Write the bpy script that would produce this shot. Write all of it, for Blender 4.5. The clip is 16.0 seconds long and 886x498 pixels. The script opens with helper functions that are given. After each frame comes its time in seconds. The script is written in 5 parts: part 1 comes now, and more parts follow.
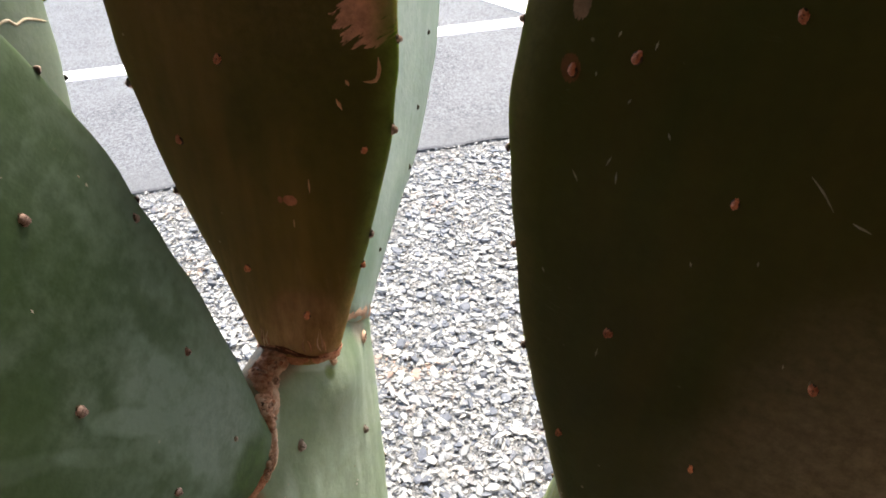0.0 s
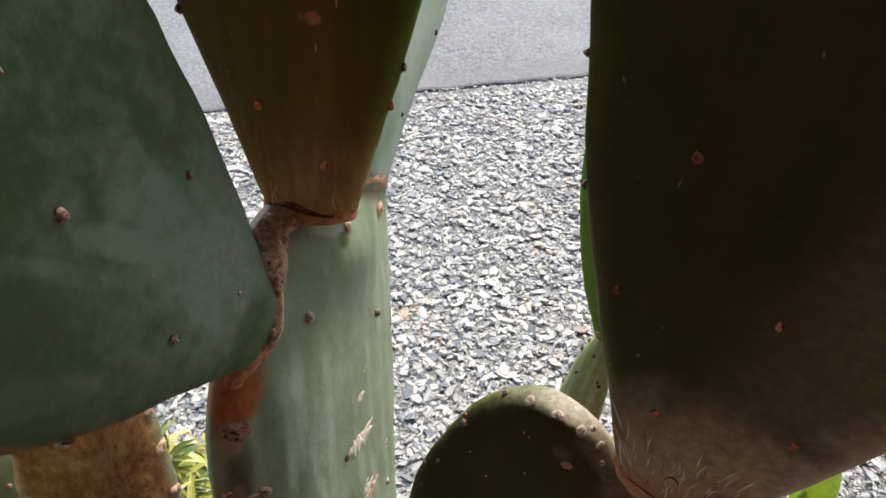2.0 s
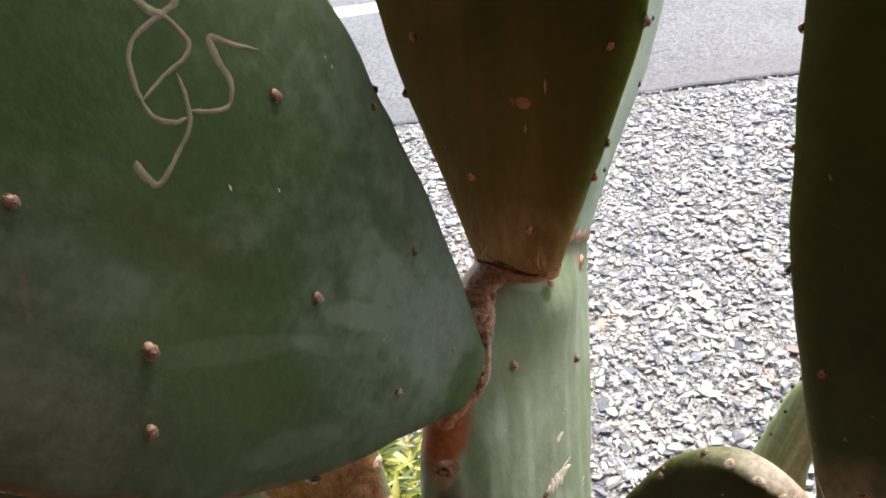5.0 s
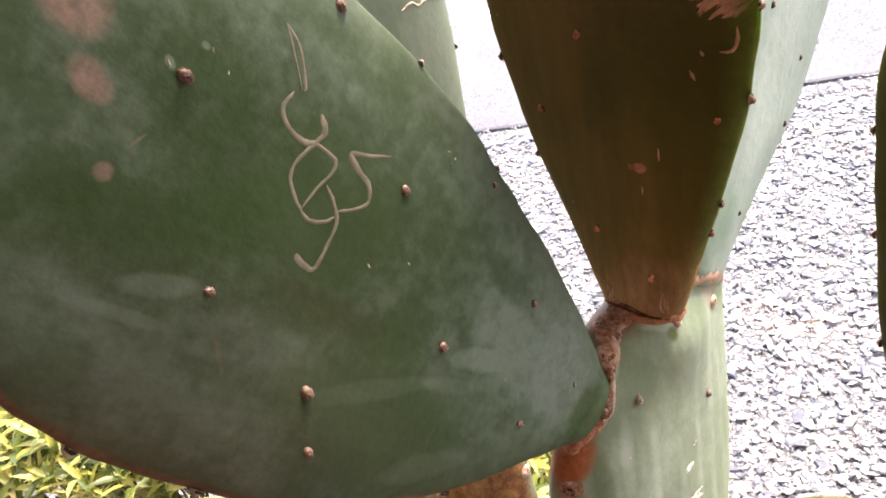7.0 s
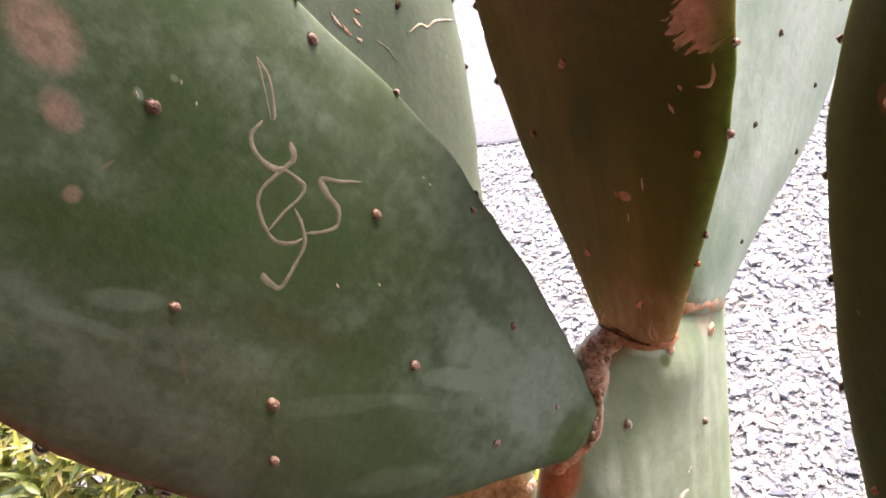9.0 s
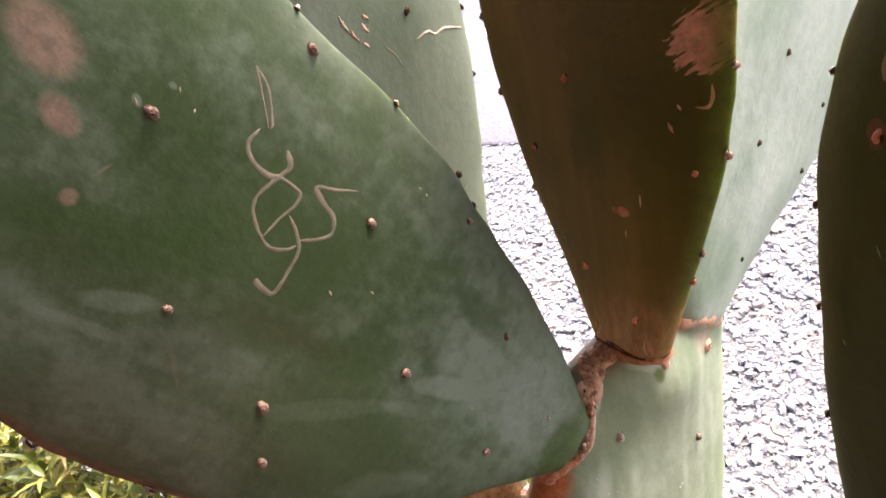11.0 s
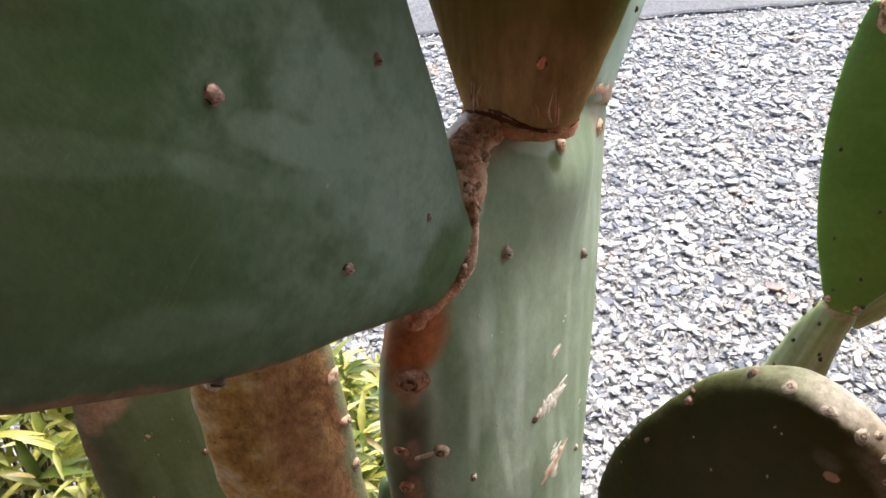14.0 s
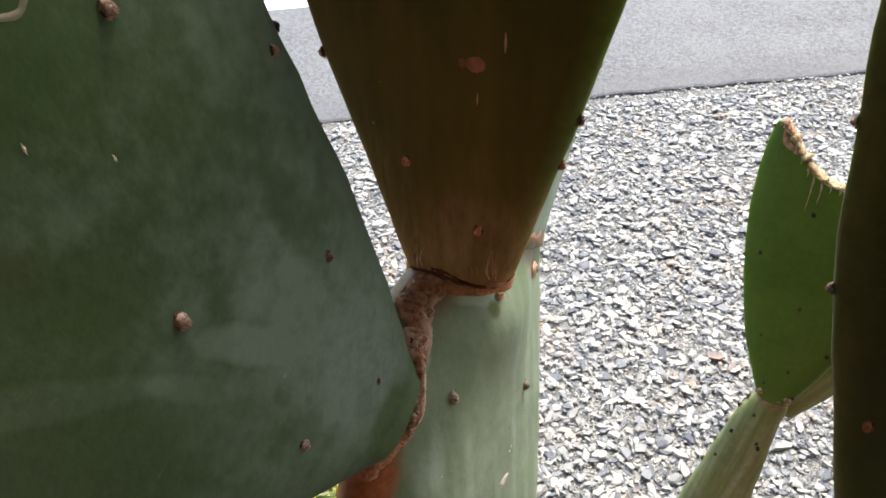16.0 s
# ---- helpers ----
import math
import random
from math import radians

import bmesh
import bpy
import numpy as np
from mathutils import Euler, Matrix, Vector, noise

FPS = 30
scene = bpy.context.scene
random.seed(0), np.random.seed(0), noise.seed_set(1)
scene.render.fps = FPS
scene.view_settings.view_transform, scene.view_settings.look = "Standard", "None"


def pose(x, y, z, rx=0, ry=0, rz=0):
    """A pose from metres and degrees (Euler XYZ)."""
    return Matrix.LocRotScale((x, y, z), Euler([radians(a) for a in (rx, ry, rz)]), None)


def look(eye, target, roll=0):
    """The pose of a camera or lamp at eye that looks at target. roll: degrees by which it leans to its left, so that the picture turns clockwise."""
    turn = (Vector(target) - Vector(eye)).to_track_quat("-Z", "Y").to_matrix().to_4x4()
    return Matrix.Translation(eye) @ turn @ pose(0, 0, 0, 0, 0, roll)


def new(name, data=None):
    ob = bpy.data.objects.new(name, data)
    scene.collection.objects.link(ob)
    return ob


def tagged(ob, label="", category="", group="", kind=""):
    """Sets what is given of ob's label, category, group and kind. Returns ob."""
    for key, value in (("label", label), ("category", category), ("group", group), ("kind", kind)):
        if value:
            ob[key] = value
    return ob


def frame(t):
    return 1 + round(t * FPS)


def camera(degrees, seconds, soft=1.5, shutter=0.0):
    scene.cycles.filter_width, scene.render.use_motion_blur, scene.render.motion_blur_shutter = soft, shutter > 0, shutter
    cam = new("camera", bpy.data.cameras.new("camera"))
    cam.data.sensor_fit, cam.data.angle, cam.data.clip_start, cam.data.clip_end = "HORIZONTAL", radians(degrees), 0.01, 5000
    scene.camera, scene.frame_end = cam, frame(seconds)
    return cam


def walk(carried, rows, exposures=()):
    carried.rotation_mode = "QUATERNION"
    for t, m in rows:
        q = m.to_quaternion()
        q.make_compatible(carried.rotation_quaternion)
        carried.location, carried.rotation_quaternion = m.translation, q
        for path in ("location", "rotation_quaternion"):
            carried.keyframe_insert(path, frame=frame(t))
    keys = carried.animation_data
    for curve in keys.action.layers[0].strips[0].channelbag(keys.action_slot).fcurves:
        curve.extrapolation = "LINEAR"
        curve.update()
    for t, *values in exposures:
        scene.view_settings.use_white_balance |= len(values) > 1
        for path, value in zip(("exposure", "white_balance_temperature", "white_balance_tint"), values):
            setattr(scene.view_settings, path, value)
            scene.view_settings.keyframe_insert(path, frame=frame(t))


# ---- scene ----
cam = camera(61.15, 16.0, soft=1.7)
METRES, EYE, TILT, LEAN, TURN = 0.45, 1.709, -35.3, 2.3, -13.8
ROWS = [
    (0.0, 0.0025, -0.0008, 0.0019, -0.00, 0.13, -0.08),
    (0.5, -0.0037, 0.0099, -0.0445, -0.92, -1.23, -0.59),
    (1.0, 0.0085, 0.0588, -0.0786, -3.66, -3.05, -1.73),
    (1.5, -0.0223, 0.0867, -0.0803, -2.51, -3.64, -2.72),
    (2.0, -0.0309, 0.0743, -0.0779, -0.80, -3.56, -3.00),
    (2.5, -0.0363, 0.0614, -0.0737, -0.37, -3.23, -3.28),
    (3.0, -0.0470, 0.0732, -0.0754, 1.07, -3.58, -3.05),
    (3.5, -0.0419, 0.0567, -0.0618, 3.51, -3.26, -2.26),
    (4.0, -0.0420, 0.0516, -0.0383, 8.55, -4.89, -1.90),
    (6.5, 0.0077, -0.0071, 0.0027, 22.94, -2.90, -4.10),
    (7.0, 0.0347, -0.0207, 0.0303, 28.61, -5.84, -2.74),
    (7.5, 0.0631, -0.0167, 0.0379, 29.63, -6.27, -2.53),
    (8.0, 0.0733, -0.0093, 0.0447, 29.98, -5.83, -3.41),
    (8.5, 0.0878, 0.0056, 0.0421, 31.63, -6.38, -3.31),
    (9.0, 0.0922, -0.0034, 0.0498, 33.22, -5.93, -4.52),
    (11.5, 0.1040, 0.0050, 0.0641, 34.36, -6.29, -6.61),
    (12.0, 0.0897, 0.0104, 0.0573, 32.76, -6.57, -6.99),
    (12.5, 0.0769, 0.0117, 0.0460, 30.53, -5.85, -7.42),
    (13.0, 0.0564, 0.0636, 0.0155, 26.54, -8.50, -6.36),
    (13.5, -0.0155, 0.1840, -0.0878, 16.95, -10.53, -6.68),
    (14.0, -0.0669, 0.1894, -0.0955, 12.83, -9.56, -5.71),
    (14.5, -0.1023, 0.1857, -0.1062, 10.12, -8.71, -6.34),
    (15.0, -0.0922, 0.1903, -0.0890, 9.24, -7.64, -6.13),
    (15.5, -0.0784, 0.1936, -0.0733, 9.34, -6.70, -5.72),
    (16.0, -0.0661, 0.1612, -0.0373, 8.59, -3.64, -4.35),
]
EXPOSURES = [(0.0, 2.38, 7050, 6), (1.0, 2.23, 6900, 6), (2.0, 1.98, 6950, 5), (4.2, 1.97, 6950, 5), (6.3, 3.07, 7150, 18), (9.2, 3.07, 7150, 22), (12.6, 3.07, 7150, 23), (13.1, 3.0, 7000, 18), (13.5, 2.64, 6750, 12), (14.0, 2.40, 6750, 9), (14.6, 2.38, 6750, 7), (15.0, 2.36, 6750, 6), (16.0, 2.14, 7000, 5)]
walk(cam, [(t, pose(0, 0, EYE, TILT, LEAN, TURN) @ pose(METRES * x, METRES * y, METRES * z, 90 + pitch, roll, yaw)) for t, x, y, z, yaw, pitch, roll in ROWS], EXPOSURES)

# ---- light ----
world = bpy.data.worlds.new("world")
world.use_nodes = True
scene.world = world
wn, wl = world.node_tree.nodes, world.node_tree.links
sky = wn.new("ShaderNodeTexSky")
sky.sky_type, sky.sun_disc = "NISHITA", False
SUN_ELEVATION, SUN_AZIMUTH = radians(58), radians(35)   # azimuth from +y towards +x
sky.sun_elevation, sky.sun_rotation = SUN_ELEVATION, SUN_AZIMUTH
sky.air_density, sky.dust_density = 1.0, 3.0
wl.new(sky.outputs[0], wn["Background"].inputs[0])
wn["Background"].inputs[1].default_value = 0.15
sun = new("sun", bpy.data.lights.new("sun", "SUN"))
sun.data.energy, sun.data.angle, sun.data.color = 1.2, radians(18), (1.0, 0.95, 0.87)
sun_from = Vector((math.sin(SUN_AZIMUTH) * math.cos(SUN_ELEVATION), math.cos(SUN_AZIMUTH) * math.cos(SUN_ELEVATION), math.sin(SUN_ELEVATION)))
sun.matrix_world = look(sun_from * 20, (0, 0, 0))


# ---- materials ----
class Nodes:
    """A short way to write node materials."""

    def __init__(self, name):
        self.mat = bpy.data.materials.new(name)
        self.mat.use_nodes = True
        self.tree = self.mat.node_tree
        self.bsdf = self.tree.nodes["Principled BSDF"]
        self.coord = self.tree.nodes.new("ShaderNodeTexCoord").outputs["Object"]

    def add(self, kind, **values):
        node = self.tree.nodes.new("ShaderNode" + kind)
        for key, value in values.items():
            if hasattr(value, "is_output"):
                self.tree.links.new(value, node.inputs[key.replace("_", " ")])
            else:
                node.inputs[key.replace("_", " ")].default_value = value
        return node

    def link(self, a, b):
        self.tree.links.new(a, b)

    def scaled(self, x, y, z):
        node = self.add("Mapping", Vector=self.coord)
        node.inputs["Scale"].default_value = (x, y, z)
        return node.outputs[0]

    def noise(self, scale, detail=4.0, rough=0.6, vector=None, distortion=0.0):
        return self.add("TexNoise", Vector=vector or self.coord, Scale=scale, Detail=detail, Roughness=rough, Distortion=distortion).outputs["Fac"]

    def ramp(self, fac, stops):
        node = self.add("ValToRGB", Fac=fac)
        els = node.color_ramp.elements
        while len(els) < len(stops):
            els.new(0.5)
        for el, (at, col) in zip(els, stops):
            el.position = at
            el.color = (*col, 1) if isinstance(col, tuple) else (col, col, col, 1)
        return node.outputs[0]

    def mix(self, fac, a, b, blend="MIX"):
        node = self.tree.nodes.new("ShaderNodeMix")
        node.data_type, node.blend_type = "RGBA", blend
        for socket, value in ((node.inputs[0], fac), (node.inputs[6], a), (node.inputs[7], b)):
            if hasattr(value, "is_output"):
                self.link(value, socket)
            else:
                value = value if socket == node.inputs[0] or isinstance(value, tuple) else (value, value, value)
                socket.default_value = (*value, 1) if isinstance(value, tuple) else value
        return node.outputs[2]

    def math(self, op, a, b=0.0, clamp=False):
        node = self.tree.nodes.new("ShaderNodeMath")
        node.operation, node.use_clamp = op, clamp
        for socket, value in zip(node.inputs, (a, b)):
            if hasattr(value, "is_output"):
                self.link(value, socket)
            else:
                socket.default_value = value
        return node.outputs[0]

    def step(self, value, lo, hi):
        node = self.add("MapRange", Value=value)
        node.inputs["From Min"].default_value, node.inputs["From Max"].default_value = lo, hi
        node.interpolation_type = "SMOOTHSTEP"
        return node.outputs[0]

    def finish(self, colour, rough=0.6, bump=(), sub=0.0, spec=0.5):
        b = self.bsdf
        for key, value in (("Base Color", colour), ("Roughness", rough), ("Specular IOR Level", spec)):
            if hasattr(value, "is_output"):
                self.link(value, b.inputs[key])
            else:
                b.inputs[key].default_value = (*value, 1) if isinstance(value, tuple) else value
        if sub:
            b.inputs["Subsurface Weight"].default_value = sub
            b.inputs["Subsurface Radius"].default_value = (0.006, 0.008, 0.002)
            b.inputs["Subsurface Scale"].default_value = 1.0
        last = None
        for height, strength, distance in bump:
            node = self.add("Bump", Height=height, Strength=strength, Distance=distance)
            if last:
                self.link(last, node.inputs["Normal"])
            last = node.outputs[0]
        if last:
            self.link(last, b.inputs["Normal"])
        return self.mat


def skin(name, dark, light, bloom, bloom_at=(0.5, 0.75), cork=(0.28, 0.16, 0.08), cork_to=0.02, cork_soft=0.03, rim=None, streak=1.0, rough=0.45, gold=0.0, spec=0.3, smears=(), stains_and_light=(), cloud=11.0, sub=0.12, grain=0.05, stretch=(1.5, 0.8), mottle=0.0, edges=(), bare=(), leafs=(), fine=5, gold_tint=(0.20, 0.086, 0.018), gold_at=(0.064, 0.046), gold_up=None, blotch=0.0, rims=()):
    """smears: (x, z, half width, half length, degrees, strength) of worn wax, in metres on the face; stains_and_light:
    the same, raggedness and colour, of blemishes and of light put in as colour.
    Waxy cactus skin: two greens, a pale wax bloom in clouds and streaks, scratches, and cork that climbs from the
    joint.
    rim: (x, soft, strength) where cork covers the side below x.
    leafs: like smears, with a clear outline; bare: like smears, where the wax is rubbed off.
    edges: (side, from, to, strength, colour) of the rim, weathered or with light put into its colour; side -1 left, 1
    right, 0 both; from and to in parts of the half width.
    rims: (x from, x to, reach, soft, strength, colour) of a crust that lies within reach of the outline; gold_up:
    heights between which the gold fades."""
    n = Nodes(name)
    sep = n.add("SeparateXYZ", Vector=n.coord)
    x, z = sep.outputs[0], sep.outputs[2]
    base = n.mix(n.ramp(n.noise(14, 5), [(0.35, 0.0), (0.65, 1.0)]), dark, light)
    speck = n.ramp(n.noise(300, 3), [(0.35, 0.92), (0.7, 1.05)])
    base = n.mix(1.0, base, speck, "MULTIPLY")
    clouds = n.noise(cloud, fine, 0.3 + 0.05 * fine, n.scaled(stretch[0], 1, stretch[1]), distortion=0.25)
    lines = n.noise(24, 4, 0.55, n.scaled(3.2 * streak, 1.0, 0.42))
    wax = n.math("ADD", n.math("MULTIPLY", clouds, 0.8 - 0.2 * min(streak, 1.6)), n.math("MULTIPLY", lines, 0.2 + 0.2 * min(streak, 1.6)))
    wax = n.ramp(wax, [(bloom_at[0], 0.0), (bloom_at[1], 1.0)])
    wax = n.math("MULTIPLY", wax, n.ramp(n.noise(160, 3), [(0.3, 0.6), (0.6, 1.0)]))
    if mottle:
        # small brushed marks in the wax
        marks = n.noise(48, 5, 0.62, n.scaled(1.4, 1, 0.8), distortion=0.3)
        wax = n.math("ADD", wax, n.math("MULTIPLY", n.ramp(marks, [(0.44, 0.0), (0.62, 1.0)]), mottle), True)

    def patch(sx, sz, wide, long, turn, ragged, soft=False):
        """A soft or ragged oval on the face; ragged: how far its outline is torn into strokes along its length."""
        spot = n.add("Mapping", Vector=n.coord)
        spot.vector_type = "TEXTURE"
        spot.inputs["Location"].default_value = (sx, 0, sz)
        spot.inputs["Rotation"].default_value = (0, radians(turn), 0)
        spot.inputs["Scale"].default_value = (wide, 1.0, long)
        parts = n.add("SeparateXYZ", Vector=spot.outputs[0])
        r2 = n.math("ADD", n.math("POWER", n.math("ABSOLUTE", parts.outputs[0]), 2.0), n.math("POWER", n.math("ABSOLUTE", parts.outputs[2]), 2.0))
        if ragged > 0:
            lined = n.add("Mapping", Vector=spot.outputs[0])
            lined.inputs["Scale"].default_value = (3.4, 1.0, 0.9)
            tear = n.noise(1.5, 4, 0.6, lined.outputs[0], 0.5)
            r2 = n.math("ADD", r2, n.math("MULTIPLY", n.math("SUBTRACT", tear, 0.5), 3.4 * ragged))
            return n.step(r2, 0.85, 0.7)
        if soft == "leaf":
            r2 = n.math("ADD", r2, n.math("MULTIPLY", n.math("SUBTRACT", n.noise(95, 4, 0.55), 0.5), 1.3))
            return n.step(r2, 1.2, 0.3)
        if soft == "faint":
            r2 = n.math("ADD", r2, n.math("MULTIPLY", n.math("SUBTRACT", n.noise(16, 3, 0.5), 0.5), 1.2))
            return n.step(r2, 1.6, -0.5)
        if soft == "wide":
            r2 = n.math("ADD", r2, n.math("MULTIPLY", n.math("SUBTRACT", n.noise(42, 4, 0.55), 0.5), 1.7))
            return n.step(r2, 1.35, 0.2)
        if soft:
            r2 = n.math("ADD", r2, n.math("MULTIPLY", n.math("SUBTRACT", n.noise(55, 4, 0.5, n.scaled(1.4, 1, 0.8)), 0.5), 1.4))
            return n.step(r2, 1.6, -0.4)
        r2 = n.math("ADD", r2, n.math("MULTIPLY", n.math("SUBTRACT", n.noise(85, 5, 0.68), 0.5), 1.9))
        return n.step(r2, 1.35, 0.1)

    brush = n.ramp(n.noise(75, 3, 0.5, n.scaled(1.5, 1, 0.9), distortion=0.5), [(0.32, 0.55), (0.6, 1.0)]) if smears else None
    for sx, sz, wide, long, turn, strong in smears:
        wax = n.math("ADD", wax, n.math("MULTIPLY", n.math("MULTIPLY", patch(sx, sz, wide, long, turn, 0, True), brush), strong), True)
    if blotch:
        # the wax lies in small clouded blotches
        spots = n.math("ADD", n.math("MULTIPLY", n.noise(150, 3, 0.6), 0.5), n.math("MULTIPLY", n.noise(44, 2, 0.5), 0.5))
        wax = n.math("MULTIPLY", wax, n.ramp(spots, [(0.34, 1 - blotch), (0.56, 1.0)]))
        wax = n.math("ADD", wax, n.math("MULTIPLY", n.ramp(spots, [(0.46, 0.0), (0.68, 1.0)]), 0.6 * blotch), True)
    for sx, sz, wide, long, turn, strong in bare:
        rub = n.math("MULTIPLY", patch(sx, sz, wide, long, turn, 0, "wide"), strong)
        wax = n.math("MULTIPLY", wax, n.math("SUBTRACT", 1.0, rub))
    for sx, sz, wide, long, turn, strong in leafs:
        wax = n.math("ADD", wax, n.math("MULTIPLY", patch(sx, sz, wide, long, turn, 0, "leaf"), strong), True)
    col = n.mix(n.math("MULTIPLY", wax, 0.8), base, bloom)
    # small pale nicks and dry flecks
    vor = n.add("TexVoronoi", Vector=n.coord, Scale=150.0)
    fleck = n.math("MULTIPLY", n.ramp(vor.outputs["Distance"], [(0.05, 1.0), (0.1, 0.0)]), n.ramp(n.noise(31, 1), [(0.64, 0.0), (0.68, 0.7)]))
    col = n.mix(fleck, col, (0.42, 0.36, 0.27))
    scr = n.noise(60, 2, 0.5, n.scaled(0.35, 1, 4.0), distortion=1.5)
    scratch = n.math("MULTIPLY", n.ramp(scr, [(0.492, 0.0), (0.5, 1.0), (0.508, 0.0)]), n.ramp(n.noise(17, 2), [(0.6, 0.0), (0.7, 0.25)]))
    col = n.mix(scratch, col, (0.36, 0.33, 0.22))
    # gold tone; up the left side it also carries sheen as colour
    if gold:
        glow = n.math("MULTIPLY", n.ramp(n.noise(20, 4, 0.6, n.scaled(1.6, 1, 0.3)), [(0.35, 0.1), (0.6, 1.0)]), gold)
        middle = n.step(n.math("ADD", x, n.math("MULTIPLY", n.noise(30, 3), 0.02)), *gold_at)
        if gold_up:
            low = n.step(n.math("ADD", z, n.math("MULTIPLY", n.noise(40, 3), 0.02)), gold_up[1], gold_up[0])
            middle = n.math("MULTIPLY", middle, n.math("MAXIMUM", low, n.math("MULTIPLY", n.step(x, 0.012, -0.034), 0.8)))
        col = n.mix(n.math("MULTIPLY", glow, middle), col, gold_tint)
    for sx, sz, wide, long, turn, strong, ragged, tint in stains_and_light:
        hue = n.mix(n.ramp(n.noise(260, 4, 0.7), [(0.3, 0.0), (0.7, 1.0)]), tuple(0.5 * c for c in tint), tint)
        col = n.mix(n.math("MULTIPLY", patch(sx, sz, wide, long, turn, ragged, {-2: "wide", -3: "faint"}.get(ragged, ragged < 0)), strong), col, hue)
    if edges:
        across = n.tree.nodes.new("ShaderNodeAttribute")
        across.attribute_name = "across"
        worn = n.math("MULTIPLY", n.math("SUBTRACT", n.noise(40, 5, 0.65), 0.5), 0.16)
        for side, start, full, strong, tint in edges:
            place = n.math("MULTIPLY", across.outputs["Fac"], float(side)) if side else n.math("ABSOLUTE", across.outputs["Fac"])
            reach = n.math("ADD", place, worn)
            hue = n.mix(n.ramp(n.noise(200, 4, 0.7), [(0.3, 0.0), (0.7, 1.0)]), tuple(0.6 * c for c in tint), tint)
            col = n.mix(n.math("MULTIPLY", n.step(reach, start, full), strong), col, hue)
    if rims:
        inset = n.tree.nodes.new("ShaderNodeAttribute")
        inset.attribute_name = "inset"
        reach = n.math("ADD", inset.outputs["Fac"], n.math("MULTIPLY", n.math("SUBTRACT", n.noise(70, 5, 0.65), 0.5), 0.009))
        crust = n.noise(330, 4, 0.7)
        for xa, xb, deep, soft, strong, tint in rims:
            hue = n.mix(n.ramp(crust, [(0.32, 0.0), (0.62, 1.0)]), tuple(0.5 * c for c in tint), tint)
            on = n.math("MULTIPLY", n.step(reach, deep + soft, deep), n.step(x, xa, xb))
            col = n.mix(n.math("MULTIPLY", on, strong), col, hue)
    # cork from the joint, in ragged upward streaks
    ragged = n.math("ADD", z, n.math("MULTIPLY", n.math("SUBTRACT", n.noise(38, 5, 0.65, n.scaled(2.2, 1, 0.5)), 0.5), -0.09))
    mask = n.step(ragged, cork_to + cork_soft, cork_to)
    corky = n.mix(n.ramp(n.noise(120, 5, 0.7, n.scaled(1.8, 1, 0.5)), [(0.35, 0.0), (0.65, 1.0)]), cork, tuple(min(1.0, c * 1.9) for c in cork))
    col = n.mix(n.math("MULTIPLY", mask, 0.85), col, corky)
    if rim:
        side = n.math("ADD", x, n.math("MULTIPLY", n.math("SUBTRACT", n.noise(30, 5, 0.7, n.scaled(1, 1, 0.5)), 0.5), 0.03))
        side = n.step(side, rim[0] + rim[1], rim[0])
        col = n.mix(n.math("MULTIPLY", side, rim[2]), col, corky)
        mask = n.math("MAXIMUM", mask, side)
    rou = n.math("ADD", n.math("MULTIPLY", wax, 0.25), rough, True)
    rou = n.mix(mask, rou, 0.85)
    return n.finish(col, rou, ((n.noise(35, 5), 0.25, 0.004), (n.noise(300, 4), grain, 0.0008), (n.noise(120, 5, 0.7, n.scaled(1.8, 1, 0.5)), 0.08, 0.001)), sub=sub, spec=spec)


def plain(name, a, b, scale=90.0, rough=0.8, bump=0.4, distance=0.001, spec=0.3, sub=0.0, per_piece=0.0):
    n = Nodes(name)
    col = n.mix(n.ramp(n.noise(scale, 5, 0.7), [(0.35, 0.0), (0.68, 1.0)]), a, b)
    if per_piece:
        rnd = n.tree.nodes.new("ShaderNodeObjectInfo").outputs["Random"]
        col = n.mix(1.0, col, n.ramp(rnd, [(0.0, 1 - per_piece), (1.0, 1 + per_piece)]), "MULTIPLY")
    return n.finish(col, rough, ((n.noise(scale * 2.5, 5, 0.7), bump, distance),), spec=spec, sub=sub)


